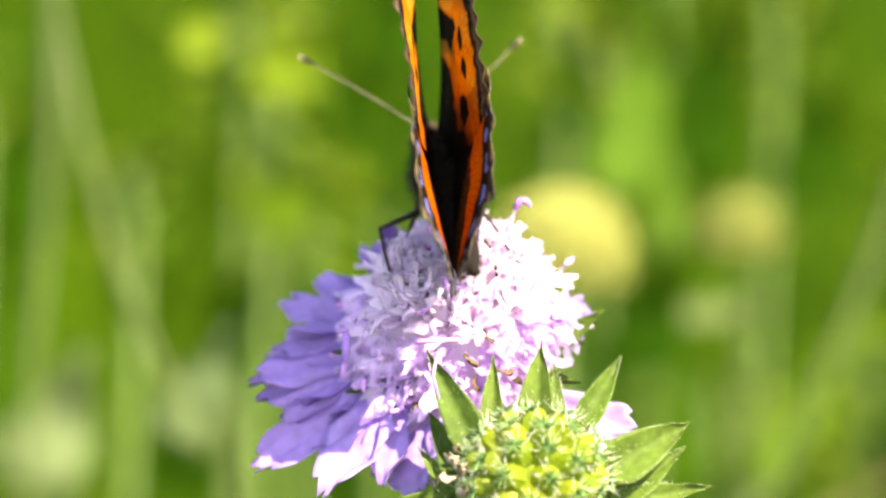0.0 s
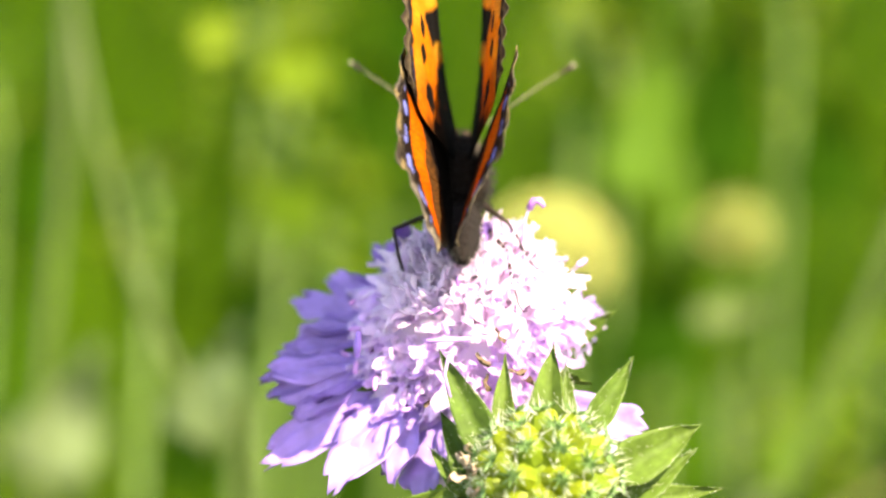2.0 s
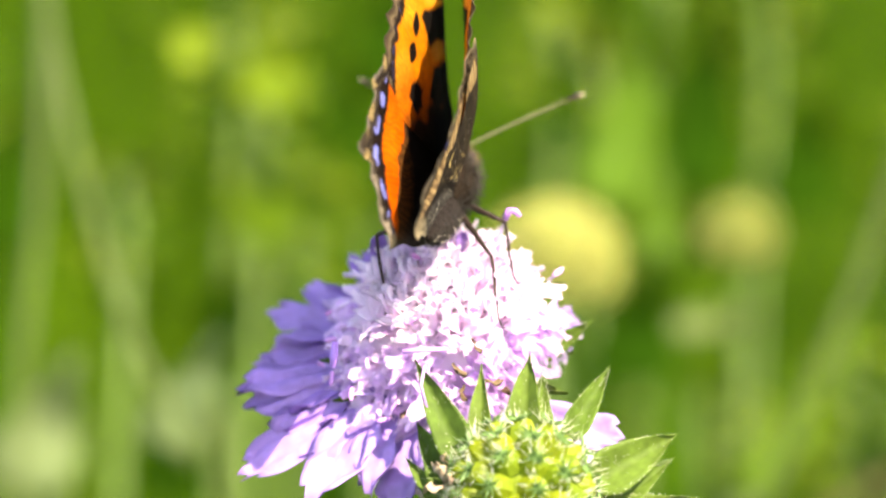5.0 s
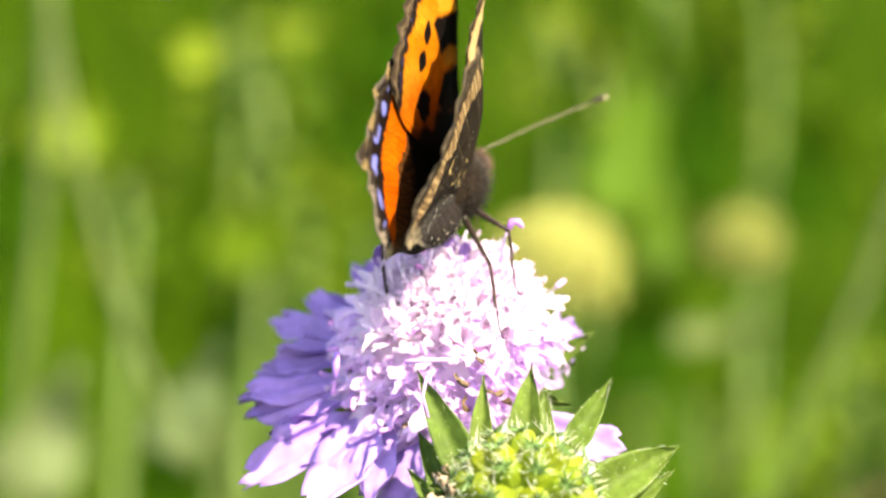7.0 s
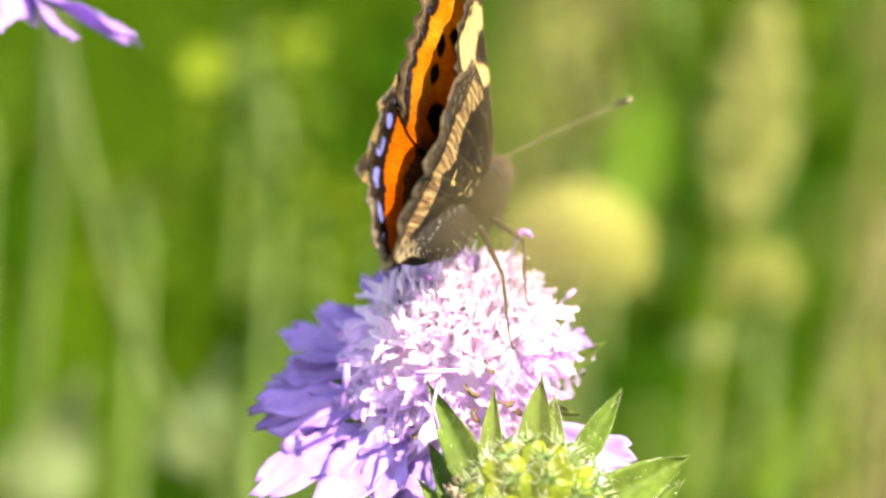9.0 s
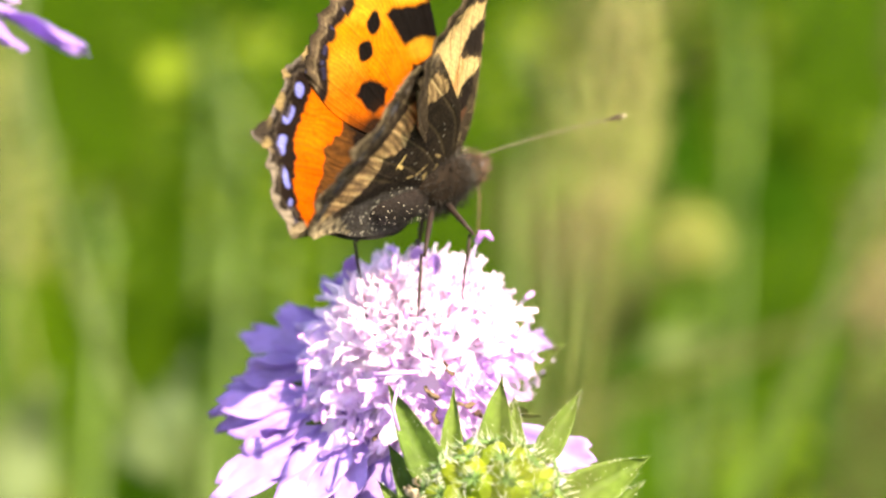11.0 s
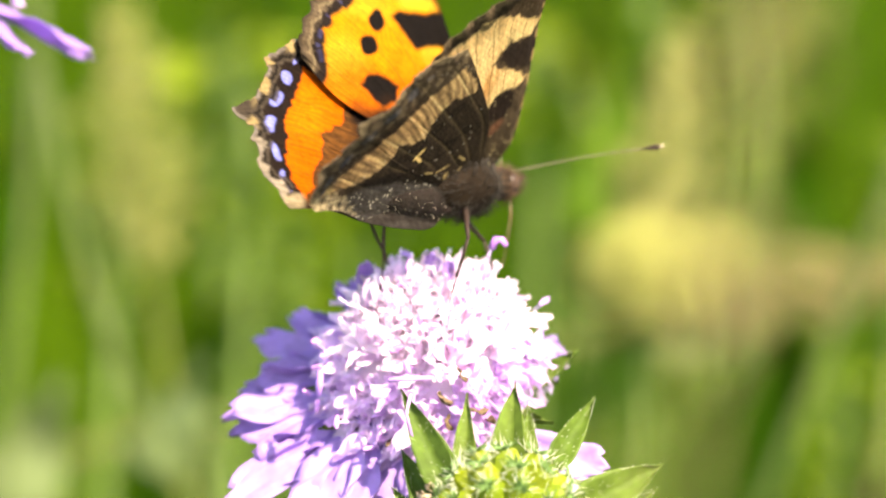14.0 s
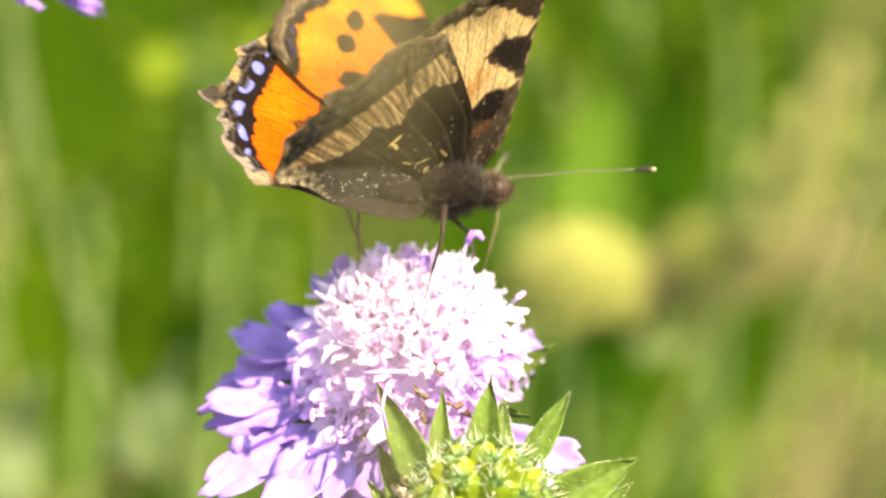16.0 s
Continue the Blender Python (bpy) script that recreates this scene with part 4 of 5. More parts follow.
def build_butterfly():
    b = thing("butterfly", Matrix.Identity(4), "small tortoiseshell butterfly with orange and black wings on a lilac blossom", "butterfly")
    bm = bmesh.new()
    ball(bm, (0.4, 0, 0.2), (3.6, 2.1, 2.2), 0, 28)
    furry(bm, (0.4, 0, 0.2), (3.5, 2.0, 2.1), 1500, 1.5, 3, (-0.9, 0, 0.1))
    bmesh.ops.scale(bm, vec=(BS,) * 3, verts=bm.verts)
    two(part("thorax", bm, M_FUR, b, "dark furry thorax"), M_FURHAIR)
    bm = bmesh.new()
    pts, rad = [], []
    for i in range(37):
        s = i / 36
        pts.append((-2.0 - 10.8 * s, 0, -0.6 + 1.7 * s ** 1.4))
        rad.append((1.4 * (1 - max(0, s - 0.35) ** 2 * 1.9)) * (1 - 0.05 * (0.5 + 0.5 * math.cos(s * 8 * 6.28))) * (0.6 if i == 36 else 1) * (0.75 + 0.25 * min(1, s * 6)))
    tube(bm, pts, rad, 18)
    rnd = random.Random(8)
    for _ in range(1400):
        s, a = rnd.uniform(0.0, 1.0), rnd.uniform(0, 6.28)
        r = 1.45 * (1 - max(0, s - 0.35) ** 2 * 1.9)
        d = Vector((-1.4, math.cos(a), math.sin(a)))
        spike(bm, Vector((-2.0 - 10.8 * s, math.cos(a) * r, -0.6 + 1.7 * s ** 1.4 + math.sin(a) * r)), d, rnd.uniform(0.2, 0.5), 0.025, 3, 1)
    for _ in range(110):
        s, a = rnd.uniform(0.05, 0.98), rnd.uniform(2.9, 6.5)
        q = 1.45 * (1 - max(0, s - 0.35) ** 2 * 1.9)
        spike(bm, Vector((-2.0 - 10.8 * s, math.cos(a) * q, -0.6 + 1.7 * s ** 1.4 + math.sin(a) * q)), Vector((-0.5, math.cos(a), math.sin(a))), 0.10, 0.036, 4, 2)
    bmesh.ops.scale(bm, vec=(BS,) * 3, verts=bm.verts)
    two(two(part("abdomen", bm, M_ABDOMEN, b, "dark grey-brown abdomen with pale specks"), M_FURHAIR), M_SPECK)
    bm = bmesh.new()
    ball(bm, (4.9, 0, 0.3), (1.3, 1.35, 1.3), 0, 20)
    furry(bm, (4.9, 0, 0.3), (1.2, 1.3, 1.25), 420, 0.9, 5, (0.3, 0, 0.2))
    for sy in (-1, 1):
        tube(bm, [(5.6, sy * 0.45, -0.3), (6.4, sy * 0.4, 0.3), (7.2, sy * 0.3, 1.0)], [0.38, 0.35, 0.12], 8)
        furry(bm, (6.4, sy * 0.4, 0.3), (0.8, 0.35, 0.6), 70, 0.6, 6 + sy, (0.6, 0, 0.2))
    bmesh.ops.scale(bm, vec=(BS,) * 3, verts=bm.verts)
    head = two(part("head", bm, M_FUR, b, "small brown furry head"), M_HEADFUR)
    for sy in (-1, 1):
        bm = bmesh.new()
        ball(bm, (5.15, sy * 0.95, 0.35), (0.72, 0.48, 0.78), 0, 18)
        bmesh.ops.scale(bm, vec=(BS,) * 3, verts=bm.verts)
        part("eye", bm, M_EYE, head, "glossy dark eye")
    bm = bmesh.new()
    tube(bm, [(6.0, 0, -0.8), (6.1, 0, -2.2), (5.7, 0, -4.0), (5.2, 0, -6.2)], [0.11, 0.09, 0.07, 0.05], 6)
    bmesh.ops.scale(bm, vec=(BS,) * 3, verts=bm.verts)
    part("proboscis", bm, M_TONGUE, head, "thin golden-brown tongue")
    for sy in (-1, 1):
        bm = bmesh.new()
        tip, base = Vector((13.7, sy * 8.84, 3.3)), Vector((5.6, sy * 0.5, 1.3))
        n = 34
        for i in range(n):
            s0, s1 = i / n, (i + 1) / n
            p0, p1 = base.lerp(tip, s0), base.lerp(tip, s1)
            sag = lambda s: Vector((0, 0, 0.15 * math.sin(s * math.pi)))
            club = 0.062 + 0.19 * max(0, min(1, (s0 - 0.84) / 0.08)) - (0.1 if i == n - 1 else 0)
            tube(bm, [p0 + sag(s0), p0.lerp(p1, 0.68) + sag(s0), p0.lerp(p1, 0.7) + sag(s0), p1 + sag(s1)],
                 [club * 0.85, club, club * 0.95, club * 0.85], 7, 1 if i == n - 1 else 0)
            if s0 < 0.84:
                tube(bm, [p0.lerp(p1, 0.6) + sag(s0), p0.lerp(p1, 0.95) + sag(s1)], [club * 1.12, club * 1.12], 7, 1)
        bmesh.ops.scale(bm, vec=(BS,) * 3, verts=bm.verts)
        two(part("antenna", bm, M_LEG, b, "thin ringed antenna with a dark pale-tipped club"), M_PALE)
    wings = {}
    for side, sg in (("left", 1), ("right", -1)):
        wings[side, "hind"] = build_wing("hindwing", HIND, "hind", sg, b, "orange hindwing with blue crescents and scalloped dark edge")
        wings[side, "fore"] = build_wing("forewing", FORE, "fore", sg, b, "orange forewing with black and yellow patches")
    legs = []
    for k in range(4):
        th, sh = (THIGH, SHIN) if k % 2 else (THIGH * 0.75, SHIN * 0.8)
        bm = bmesh.new()
        tube(bm, [(0, 0, 0), (0, 0, 1.2), (0, 0, th * 0.6), (0, 0, th)], [0.30, 0.36, 0.27, 0.19], 8)
        ball(bm, (0, 0, th), (0.2, 0.2, 0.2), 0, 8)
        furry(bm, (0, 0, th * 0.4), (0.3, 0.3, th * 0.4), 60, 0.35, 31 + k, (0, 0, 0.6))
        upper = two(part("thigh", bm, M_LEG, b, "thin dark brown upper leg"), M_FURHAIR)
        bm = bmesh.new()
        tube(bm, [(0, 0, 0), (0.1, 0, sh * 0.3), (0, 0, sh * 0.56), (0.12, 0, sh * 0.62), (0.1, 0, sh * 0.85), (0.45, 0, sh), (0.9, 0, sh + 0.1)],
             [0.17, 0.19, 0.16, 0.11, 0.095, 0.08, 0.04], 7)
        for i in range(16):
            spike(bm, Vector((0.1, 0, sh * (0.1 + 0.03 * i))), Vector((0.5 * (-1) ** i, 0.6, 0.9)), 0.4, 0.025, 3)
        legs.append((upper, part("shin", bm, M_LEG, b, "thin dark jointed lower leg")))
    return b, wings, legs


# ---- meadow things ----
def round_head(name, m, radius, material, label, category, seed, count=120, lobe=2.4):
    """A distant composite flower head: a cushion of many small florets on a stem."""
    h = thing(name, m, label, category)
    bm = bmesh.new()
    dome(bm, radius * 0.72, 0.8, 8, 20, -1.0)
    part("receptacle", bm, M_BRACT, h)
    me = [floret_mesh("floret", lobe / 2.6, 4, 42, seed + k, 2.2, material) for k in range(4)]
    rnd = random.Random(seed)
    for i in range(count):
        f = (i + 0.5) / count
        th, a = math.acos(1 - f * 1.5), i * 2.39996
        d = Vector((math.sin(th) * math.cos(a), math.sin(th) * math.sin(a), math.cos(th)))
        shared("floret", me[rnd.randrange(4)], frame_of(Vector((d.x, d.y, d.z * 0.85)) * radius * 0.66, d, rnd.uniform(0, 6)), h)
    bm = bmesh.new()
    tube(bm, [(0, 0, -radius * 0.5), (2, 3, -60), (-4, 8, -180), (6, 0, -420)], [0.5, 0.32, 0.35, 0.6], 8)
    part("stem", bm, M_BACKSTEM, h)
    return h


def tall_stem(name, points, r, material, label, category="stem"):
    bm = bmesh.new()
    p = [vp(*q) / U for q in points]
    fine = along([tuple(q) for q in p], np.linspace(0, 1, 24))
    tube(bm, [tuple(q) for q in fine], [r * (1 - 0.4 * i / 23) for i in range(24)], 8)
    ob = part(name, bm, material)
    return tagged(ob, label, category, "tall meadow stems")


def broad_leaf(name, m, length, width, material, label, seed):
    bm = bmesh.new()
    blade(bm, Matrix.Identity(4), length, width, lance, 0.12, 0.25, 2.0, 14, 6, 0.4, seed)
    ob = part(name, bm, material)
    ob.matrix_basis = m
    return tagged(ob, label, "leaf")


def grass_head(m, length, width, seed, label, count=150, material=None):
    """A dry grass panicle: an axis with many small spikelets on a stalk."""
    g = thing("dry_grass", m, label, "grass", "dry seeding grasses")
    rnd = random.Random(seed)
    bm = bmesh.new()
    for i in range(count):
        s = rnd.random()
        a = rnd.uniform(0, 6.28)
        r = width * (0.25 + 0.75 * math.sin(math.pi * min(1, s * 1.05 + 0.05))) * rnd.uniform(0.3, 1)
        p = Vector((math.cos(a) * r, math.sin(a) * r, length * s))
        d = Vector((math.cos(a) * 0.5, math.sin(a) * 0.5, 1)).normalized()
        tube(bm, [p, p + d * 1.3, p + d * 2.8], [0.2, 0.62, 0.1], 5)
        tube(bm, [(0, 0, max(0, p.z - r * 0.8)), p], [0.09, 0.07], 4)
    part("panicle", bm, material or M_TAN, g)
    bm = bmesh.new()
    tube(bm, [(0, 0, length), (0, 0, 0), (1, 4, -60), (3, 0, -200), (0, 0, -420)], [0.2, 0.35, 0.5, 0.7, 0.8], 6)
    part("stalk", bm, material or M_TAN, g)
    return g


build_ground()
blossom = build_blossom(vm(1.8, 3.0, -9.6) @ pose(0, 0, 0, 43, -3, 0), 21, "lilac scabious blossom with pale disc and spreading outer petals")
stem_part("stem", blossom, [(0, 0, -2), (0, 2, -12), (0, -8, -50), (0, -120, -200), (0, -330, -440)], [1.7, 1.3, 1.3, 1.5, 1.7])
BLOSSOM_INV = blossom.matrix_basis.inverted()


def blossom_extra(name, bm, material, place, label):
    """A part of the blossom at a place and turn in the close-up's frame."""
    ob = part(name, bm, material, blossom, label)
    ob.matrix_basis = BLOSSOM_INV @ place
    return ob


def rod(points, r):
    bm = bmesh.new()
    tube(bm, points, r, 6)
    return bm


blossom_extra("stamen", rod([(0, 0, 0), (0.4, 0, 2.6), (0.9, -0.1, 3.9)], [0.11, 0.1, 0.12]), M_FILAMENT, vm(6.6, -1, 0.6), "pale upright filament")
blossom_extra("anther", rod([(0, 0, 0), (0.5, 0, 0.9), (1.1, 0, 0.9), (1.6, 0, 0.3)], [0.35, 0.42, 0.36, 0.2]), M_VIOLET, vm(7.3, -1, 4.0), "curled violet anther")
blossom_extra("anther", rod([(0, 0, 0), (2, 0, 0.15), (4.4, 0, 0.3)], [0.24, 0.28, 0.2]), M_ANTHER, vm(-2.8, -11.5, -9.2), "slender lilac anther")
blossom_extra("anther", rod([(0, 0, 0), (0.1, 0, 1.3), (0.2, 0, 2.6)], [0.3, 0.42, 0.3]), M_VIOLET, vm(-9.8, -8.0, -11.0), "short pink anther")
blossom_extra("stamen", rod([(0, 0, 0), (-0.4, -0.3, -2), (0.2, -0.4, -4.2)], [0.16, 0.14, 0.16]), M_ANTHER, vm(-0.6, -12, -10.5), "drooping lilac filament")
for x, y, z, ln, wd, turn in ((-6.0, 3.0, -1.2, 4.2, 1.0, -60), (1.5, 0.5, 0.8, 3.0, 0.8, -100), (2.9, -0.5, 0.6, 2.4, 0.7, -75)):
    bm = bmesh.new()
    blade(bm, Matrix.Identity(4), ln, wd, spoon, -0.15, 0.2, 0.9, 8, 5, 0.06, x * 1.7, 0.06)
    blossom_extra("petal", bm, M_RAY, vm(x, y, z, 0, -78, turn), "upright violet petal")
for x, y, z, turn in ((4.1, -9.4, -7.8, 80), (2.1, -10.2, -10.4, 60), (5.2, -10.0, -12.0, 20), (3.2, -10.6, -12.4, 100)):
    bm = bmesh.new()
    blade(bm, Matrix.Identity(4), 1.7, 0.3, spoon, 0.35, 0.5, 0.8, 6, 3, 0.1, x * 2.1)
    blossom_extra("withered_floret", bm, M_DRIED, vm(x, y, z, 60, turn, 20), "shrivelled brown floret")
for x, z, turn, ln in ((11.2, -10.0, -34, 6.6), (10.6, -4.2, -30, 3.6), (8.6, -12.5, -50, 6.0)):
    ob = two(blossom_extra("bract", bract_bm(ln, 1.3, 90 + ln, 0.12, 50), M_BRACT, vm(x, 1.5, z, 70, turn, 0), "narrow green hairy bract"), M_HAIR)
blossom_far = build_blossom(vm(-54.0, 22.0, 35.0) @ pose(0, 0, 0, 20, 8, 40), 35, "lilac scabious blossom further back in the meadow")
stem_part("stem", blossom_far, [(0, 0, -2), (0, 4, -30), (0, 60, -200), (0, 190, -560)], [1.7, 1.3, 1.4, 1.7])
seed_head = build_seed_head()
butterfly, wings, legs = build_butterfly()

yellow_head = round_head("yellow_flower", vm(19.5, 220, 0), 9.2, M_YELLOW, "pale yellow scabious head on a green stem", "flower", 70)
pink_bud = round_head("flower_bud", vm(43.0, 240, 2.5), 4.0, M_PINKISH, "pinkish yellow-green flower bud on a thin stem", "flower bud", 80, 70, 1.8)
tall_stem("plant_stem", [(-62, 220, 60), (-61, 215, 20), (-64, 210, -30), (-66, 200, -110), (-66, 200, -480)], 1.0, M_PALEGRASS, "pale green upright plant stem")
tall_stem("plant_stem", [(-58, 180, 40), (-54, 180, 20), (-46, 180, -8), (-36, 180, -30), (-30, 180, -60), (-26, 180, -460)], 1.0, M_PALEGRASS, "pale green leaning plant stem")
tall_stem("plant_stem", [(80, 200, 40), (66, 200, 0), (52, 200, -35), (40, 200, -80), (10, 200, -460)], 1.1, M_PALEGRASS, "thin pale green diagonal stem")
broad_leaf("broad_leaf", vm(-40, 190, -29, 112, -68, 0), 20, 5, M_LEAF, "pale grey-green broad leaf in the grass", 2)
broad_leaf("broad_leaf", vm(-66, 230, -38, 112, -70, 0), 24, 8, M_LEAF, "pale green broad leaf low in the grass", 3)
broad_leaf("grass_leaf", vm(22, 330, -60, 0, -72, 60), 150, 6, M_GRASS, "broad bright green grass leaf standing upright", 4)
broad_leaf("grass_leaf", vm(52, 300, -90, 0, -74, 130), 160, 5, M_GRASS, "broad green grass leaf standing upright", 5)
# place, angle in the upright plane, length, half width, surface
for k, (x, y, z, turn, ln, wd, mat, words) in enumerate((
    (-42.6, 240, 33.2, 10, 10.1, 4.1, M_HERB, "broad bright green leaf among meadow grass"),
    (27.5, 230, 8.0, 80, 36.0, 6.0, M_BRIGHTLEAF, "broad bright green leaf among meadow grass"),
    (37.3, 240, 0.1, 97, 22.0, 2.6, M_BRIGHTLEAF, "broad bright green leaf among meadow grass"),
    (38.4, 235, -10.8, 4, 15.5, 2.7, M_PALEGRASS, "pale grey-green leaf among meadow grass"),
    (51.1, 240, -39.4, 62, 44.1, 3.9, M_BRIGHTLEAF, "broad bright green leaf among meadow grass"),
    # from here on, dark sheets whose colour paints the meadow's shaded gaps
    (-18.5, 300, 9.6, 82, 27.7, 6.8, M_SHADELEAF, "near-black green leaf sheet painted to stand for meadow shade"),
    (-58.7, 300, 2.1, 60, 20.5, 7.4, M_SHADELEAF, "near-black green leaf sheet painted to stand for meadow shade"),
    (22.2, 300, 17.2, 85, 27.7, 4.6, M_SHADELEAF, "near-black green leaf sheet painted to stand for meadow shade"),
    (45.3, 300, 12.2, 85, 36.1, 7.4, M_SHADELEAF, "near-black green leaf sheet painted to stand for meadow shade"),
    (33.8, 300, -22.0, 80, 22.9, 8.8, M_SHADELEAF, "near-black green leaf sheet painted to stand for meadow shade"),
    (-36.6, 300, -16.0, 65, 20.5, 7.4, M_SHADELEAF, "near-black green leaf sheet painted to stand for meadow shade"),
    (65.8, 310, 8.3, 88, 23.3, 7.6, M_SHADELEAF, "near-black green leaf sheet painted to stand for meadow shade"),
    (-76.8, 300, 1.1, 85, 31.3, 4.9, M_SHADELEAF, "near-black green leaf sheet painted to stand for meadow shade"),
    (-47.6, 300, -44.1, 75, 18.1, 8.1, M_SHADELEAF, "near-black green leaf sheet painted to stand for meadow shade"),
    (68.9, 300, -46.1, 40, 20.5, 10.8, M_SHADELEAF, "near-black green leaf sheet painted to stand for meadow shade"),
    (-8.6, 310, 32.7, 95, 18.4, 5.5, M_SHADELEAF, "near-black green leaf sheet painted to stand for meadow shade"),
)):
    broad_leaf("meadow_leaf", vm(x, y, z, 105 if mat is M_SHADELEAF else 112 if turn > 40 else 58, -turn, 0), ln, wd, mat, words, 20 + k)
grass_a = grass_head(vm(-60, -215, -10), 24, 2.4, 1, "dry tan grass panicle waving close to the lens", 22)
grass_b = grass_head(vm(70, -170, -10), 26, 4.0, 2, "dry tan grass panicle bending in the wind", 36)
grass_d = grass_head(vm(80, -185, -6), 26, 3.4, 4, "dry tan grass panicle nodding close to the lens", 15)
grass_c = grass_head(vm(90, 260, -8), 40, 9.0, 3, "dry tan grass panicle behind the blossom", 240)
grass_e = grass_head(vm(-95, 230, 0), 40, 10.0, 5, "straw-coloured grass panicle among tall meadow herbs", 170, M_STRAW)
grass_f = grass_head(vm(110, 230, 12), 36, 7.0, 6, "pale straw-coloured grass panicle nodding behind the butterfly", 260, M_STRAW)
sunny_leaf = broad_leaf("meadow_leaf", vm(-28, 235, 24, 110, -65, 0), 17, 6.5, M_HERB, "sunlit yellow-green leaf swaying among grass", 62)
sunny_leaf_low = broad_leaf("meadow_leaf", vm(-31, 245, 4, 110, -42, 0), 17, 6.0, M_HERB, "sunlit yellow-green leaf low among grass", 63)
# an added dark sheet that carries painted shade into the lower right
shade_leaf = broad_leaf("meadow_leaf", vm(100, 210, -33, 105, -70, 0), 36, 11, M_SHADELEAF, "near-black green leaf sheet swaying in, shade painted into its colour", 61)


def leafy_plant(m, size, count, seed, label):
    """A bushy meadow herb: a stem with many small bright leaves."""
    p = thing("meadow_herb", m, label, "plant", "bright meadow herbs")
    rnd = random.Random(seed)
    bm = bmesh.new()
    tube(bm, [(0, 0, size * 0.8), (2, 0, 0), (-3, 4, -120), (4, 0, -420)], [0.5, 0.9, 1.1, 1.4], 7)
    part("stem", bm, M_STEM, p)
    for i in range(count):
        a, h = rnd.uniform(0, 6.28), rnd.uniform(-1, 1)
        r = size * math.sqrt(max(0, 1 - h * h)) * rnd.uniform(0.15, 0.8)
        bm = bmesh.new()
        blade(bm, Matrix.Identity(4), rnd.uniform(0.35, 0.6) * size, rnd.uniform(0.10, 0.17) * size, lance, rnd.uniform(-0.3, 0.1), 0.2, 0.8, 6, 4, 0.25, seed + i)
        ob = part("leaf", bm, M_HERB, p)
        ob.matrix_basis = lm(math.cos(a) * r, math.sin(a) * r, h * size) @ pose(0, 0, 0, rnd.uniform(-40, 40), rnd.uniform(-50, 20), math.degrees(a))
    return p


for k, (x, y, z, sz) in enumerate(((-30, 260, 22, 15), (-24, 280, 2, 13), (-38, 330, 34, 16), (-52, 250, 6, 10), (-12, 330, -6, 14), (-70, 300, -50, 22),
                                   (60, 330, 40, 16), (72, 280, -28, 16), (50, 340, -40, 18), (88, 330, 12, 16), (20, 300, 34, 12), (28, 310, 28, 14), (40, 330, 50, 15), (-88, 330, 20, 16))):
    leafy_plant(vm(x, y, z), sz, 26, 200 + k * 31, "bright yellow-green leafy meadow herb among grass")
grass_bed("near_meadow_grass", 170, (-0.30, 0.30, 0.20, 0.42), (0.25, 0.60), (0.0010, 0.0022), M_GRASS, "slender green grass blades behind the blossom", 3, 0.5)
grass_bed("meadow_grass", 4600, (-0.9, 0.9, 0.50, 2.2), (0.22, 0.62), (0.0015, 0.004), M_GRASS, "dense green meadow grass", 1)
grass_bed("far_meadow_grass", 5200, (-2.5, 2.5, 2.0, 6.5), (0.35, 0.9), (0.004, 0.010), M_GRASS, "tall green meadow grass further off", 2)
for k, (box, count) in enumerate((((-3.5, 3.5, -4.0, -0.6), 3600), ((-3.5, -0.5, -0.6, 2.0), 1800), ((0.5, 3.5, -0.6, 2.0), 1800))):
    grass_bed("meadow_grass", count, box, (0.12, 0.38), (0.0015, 0.004), M_GRASS, "short green meadow grass around the blossom", 11 + k, 0.4)

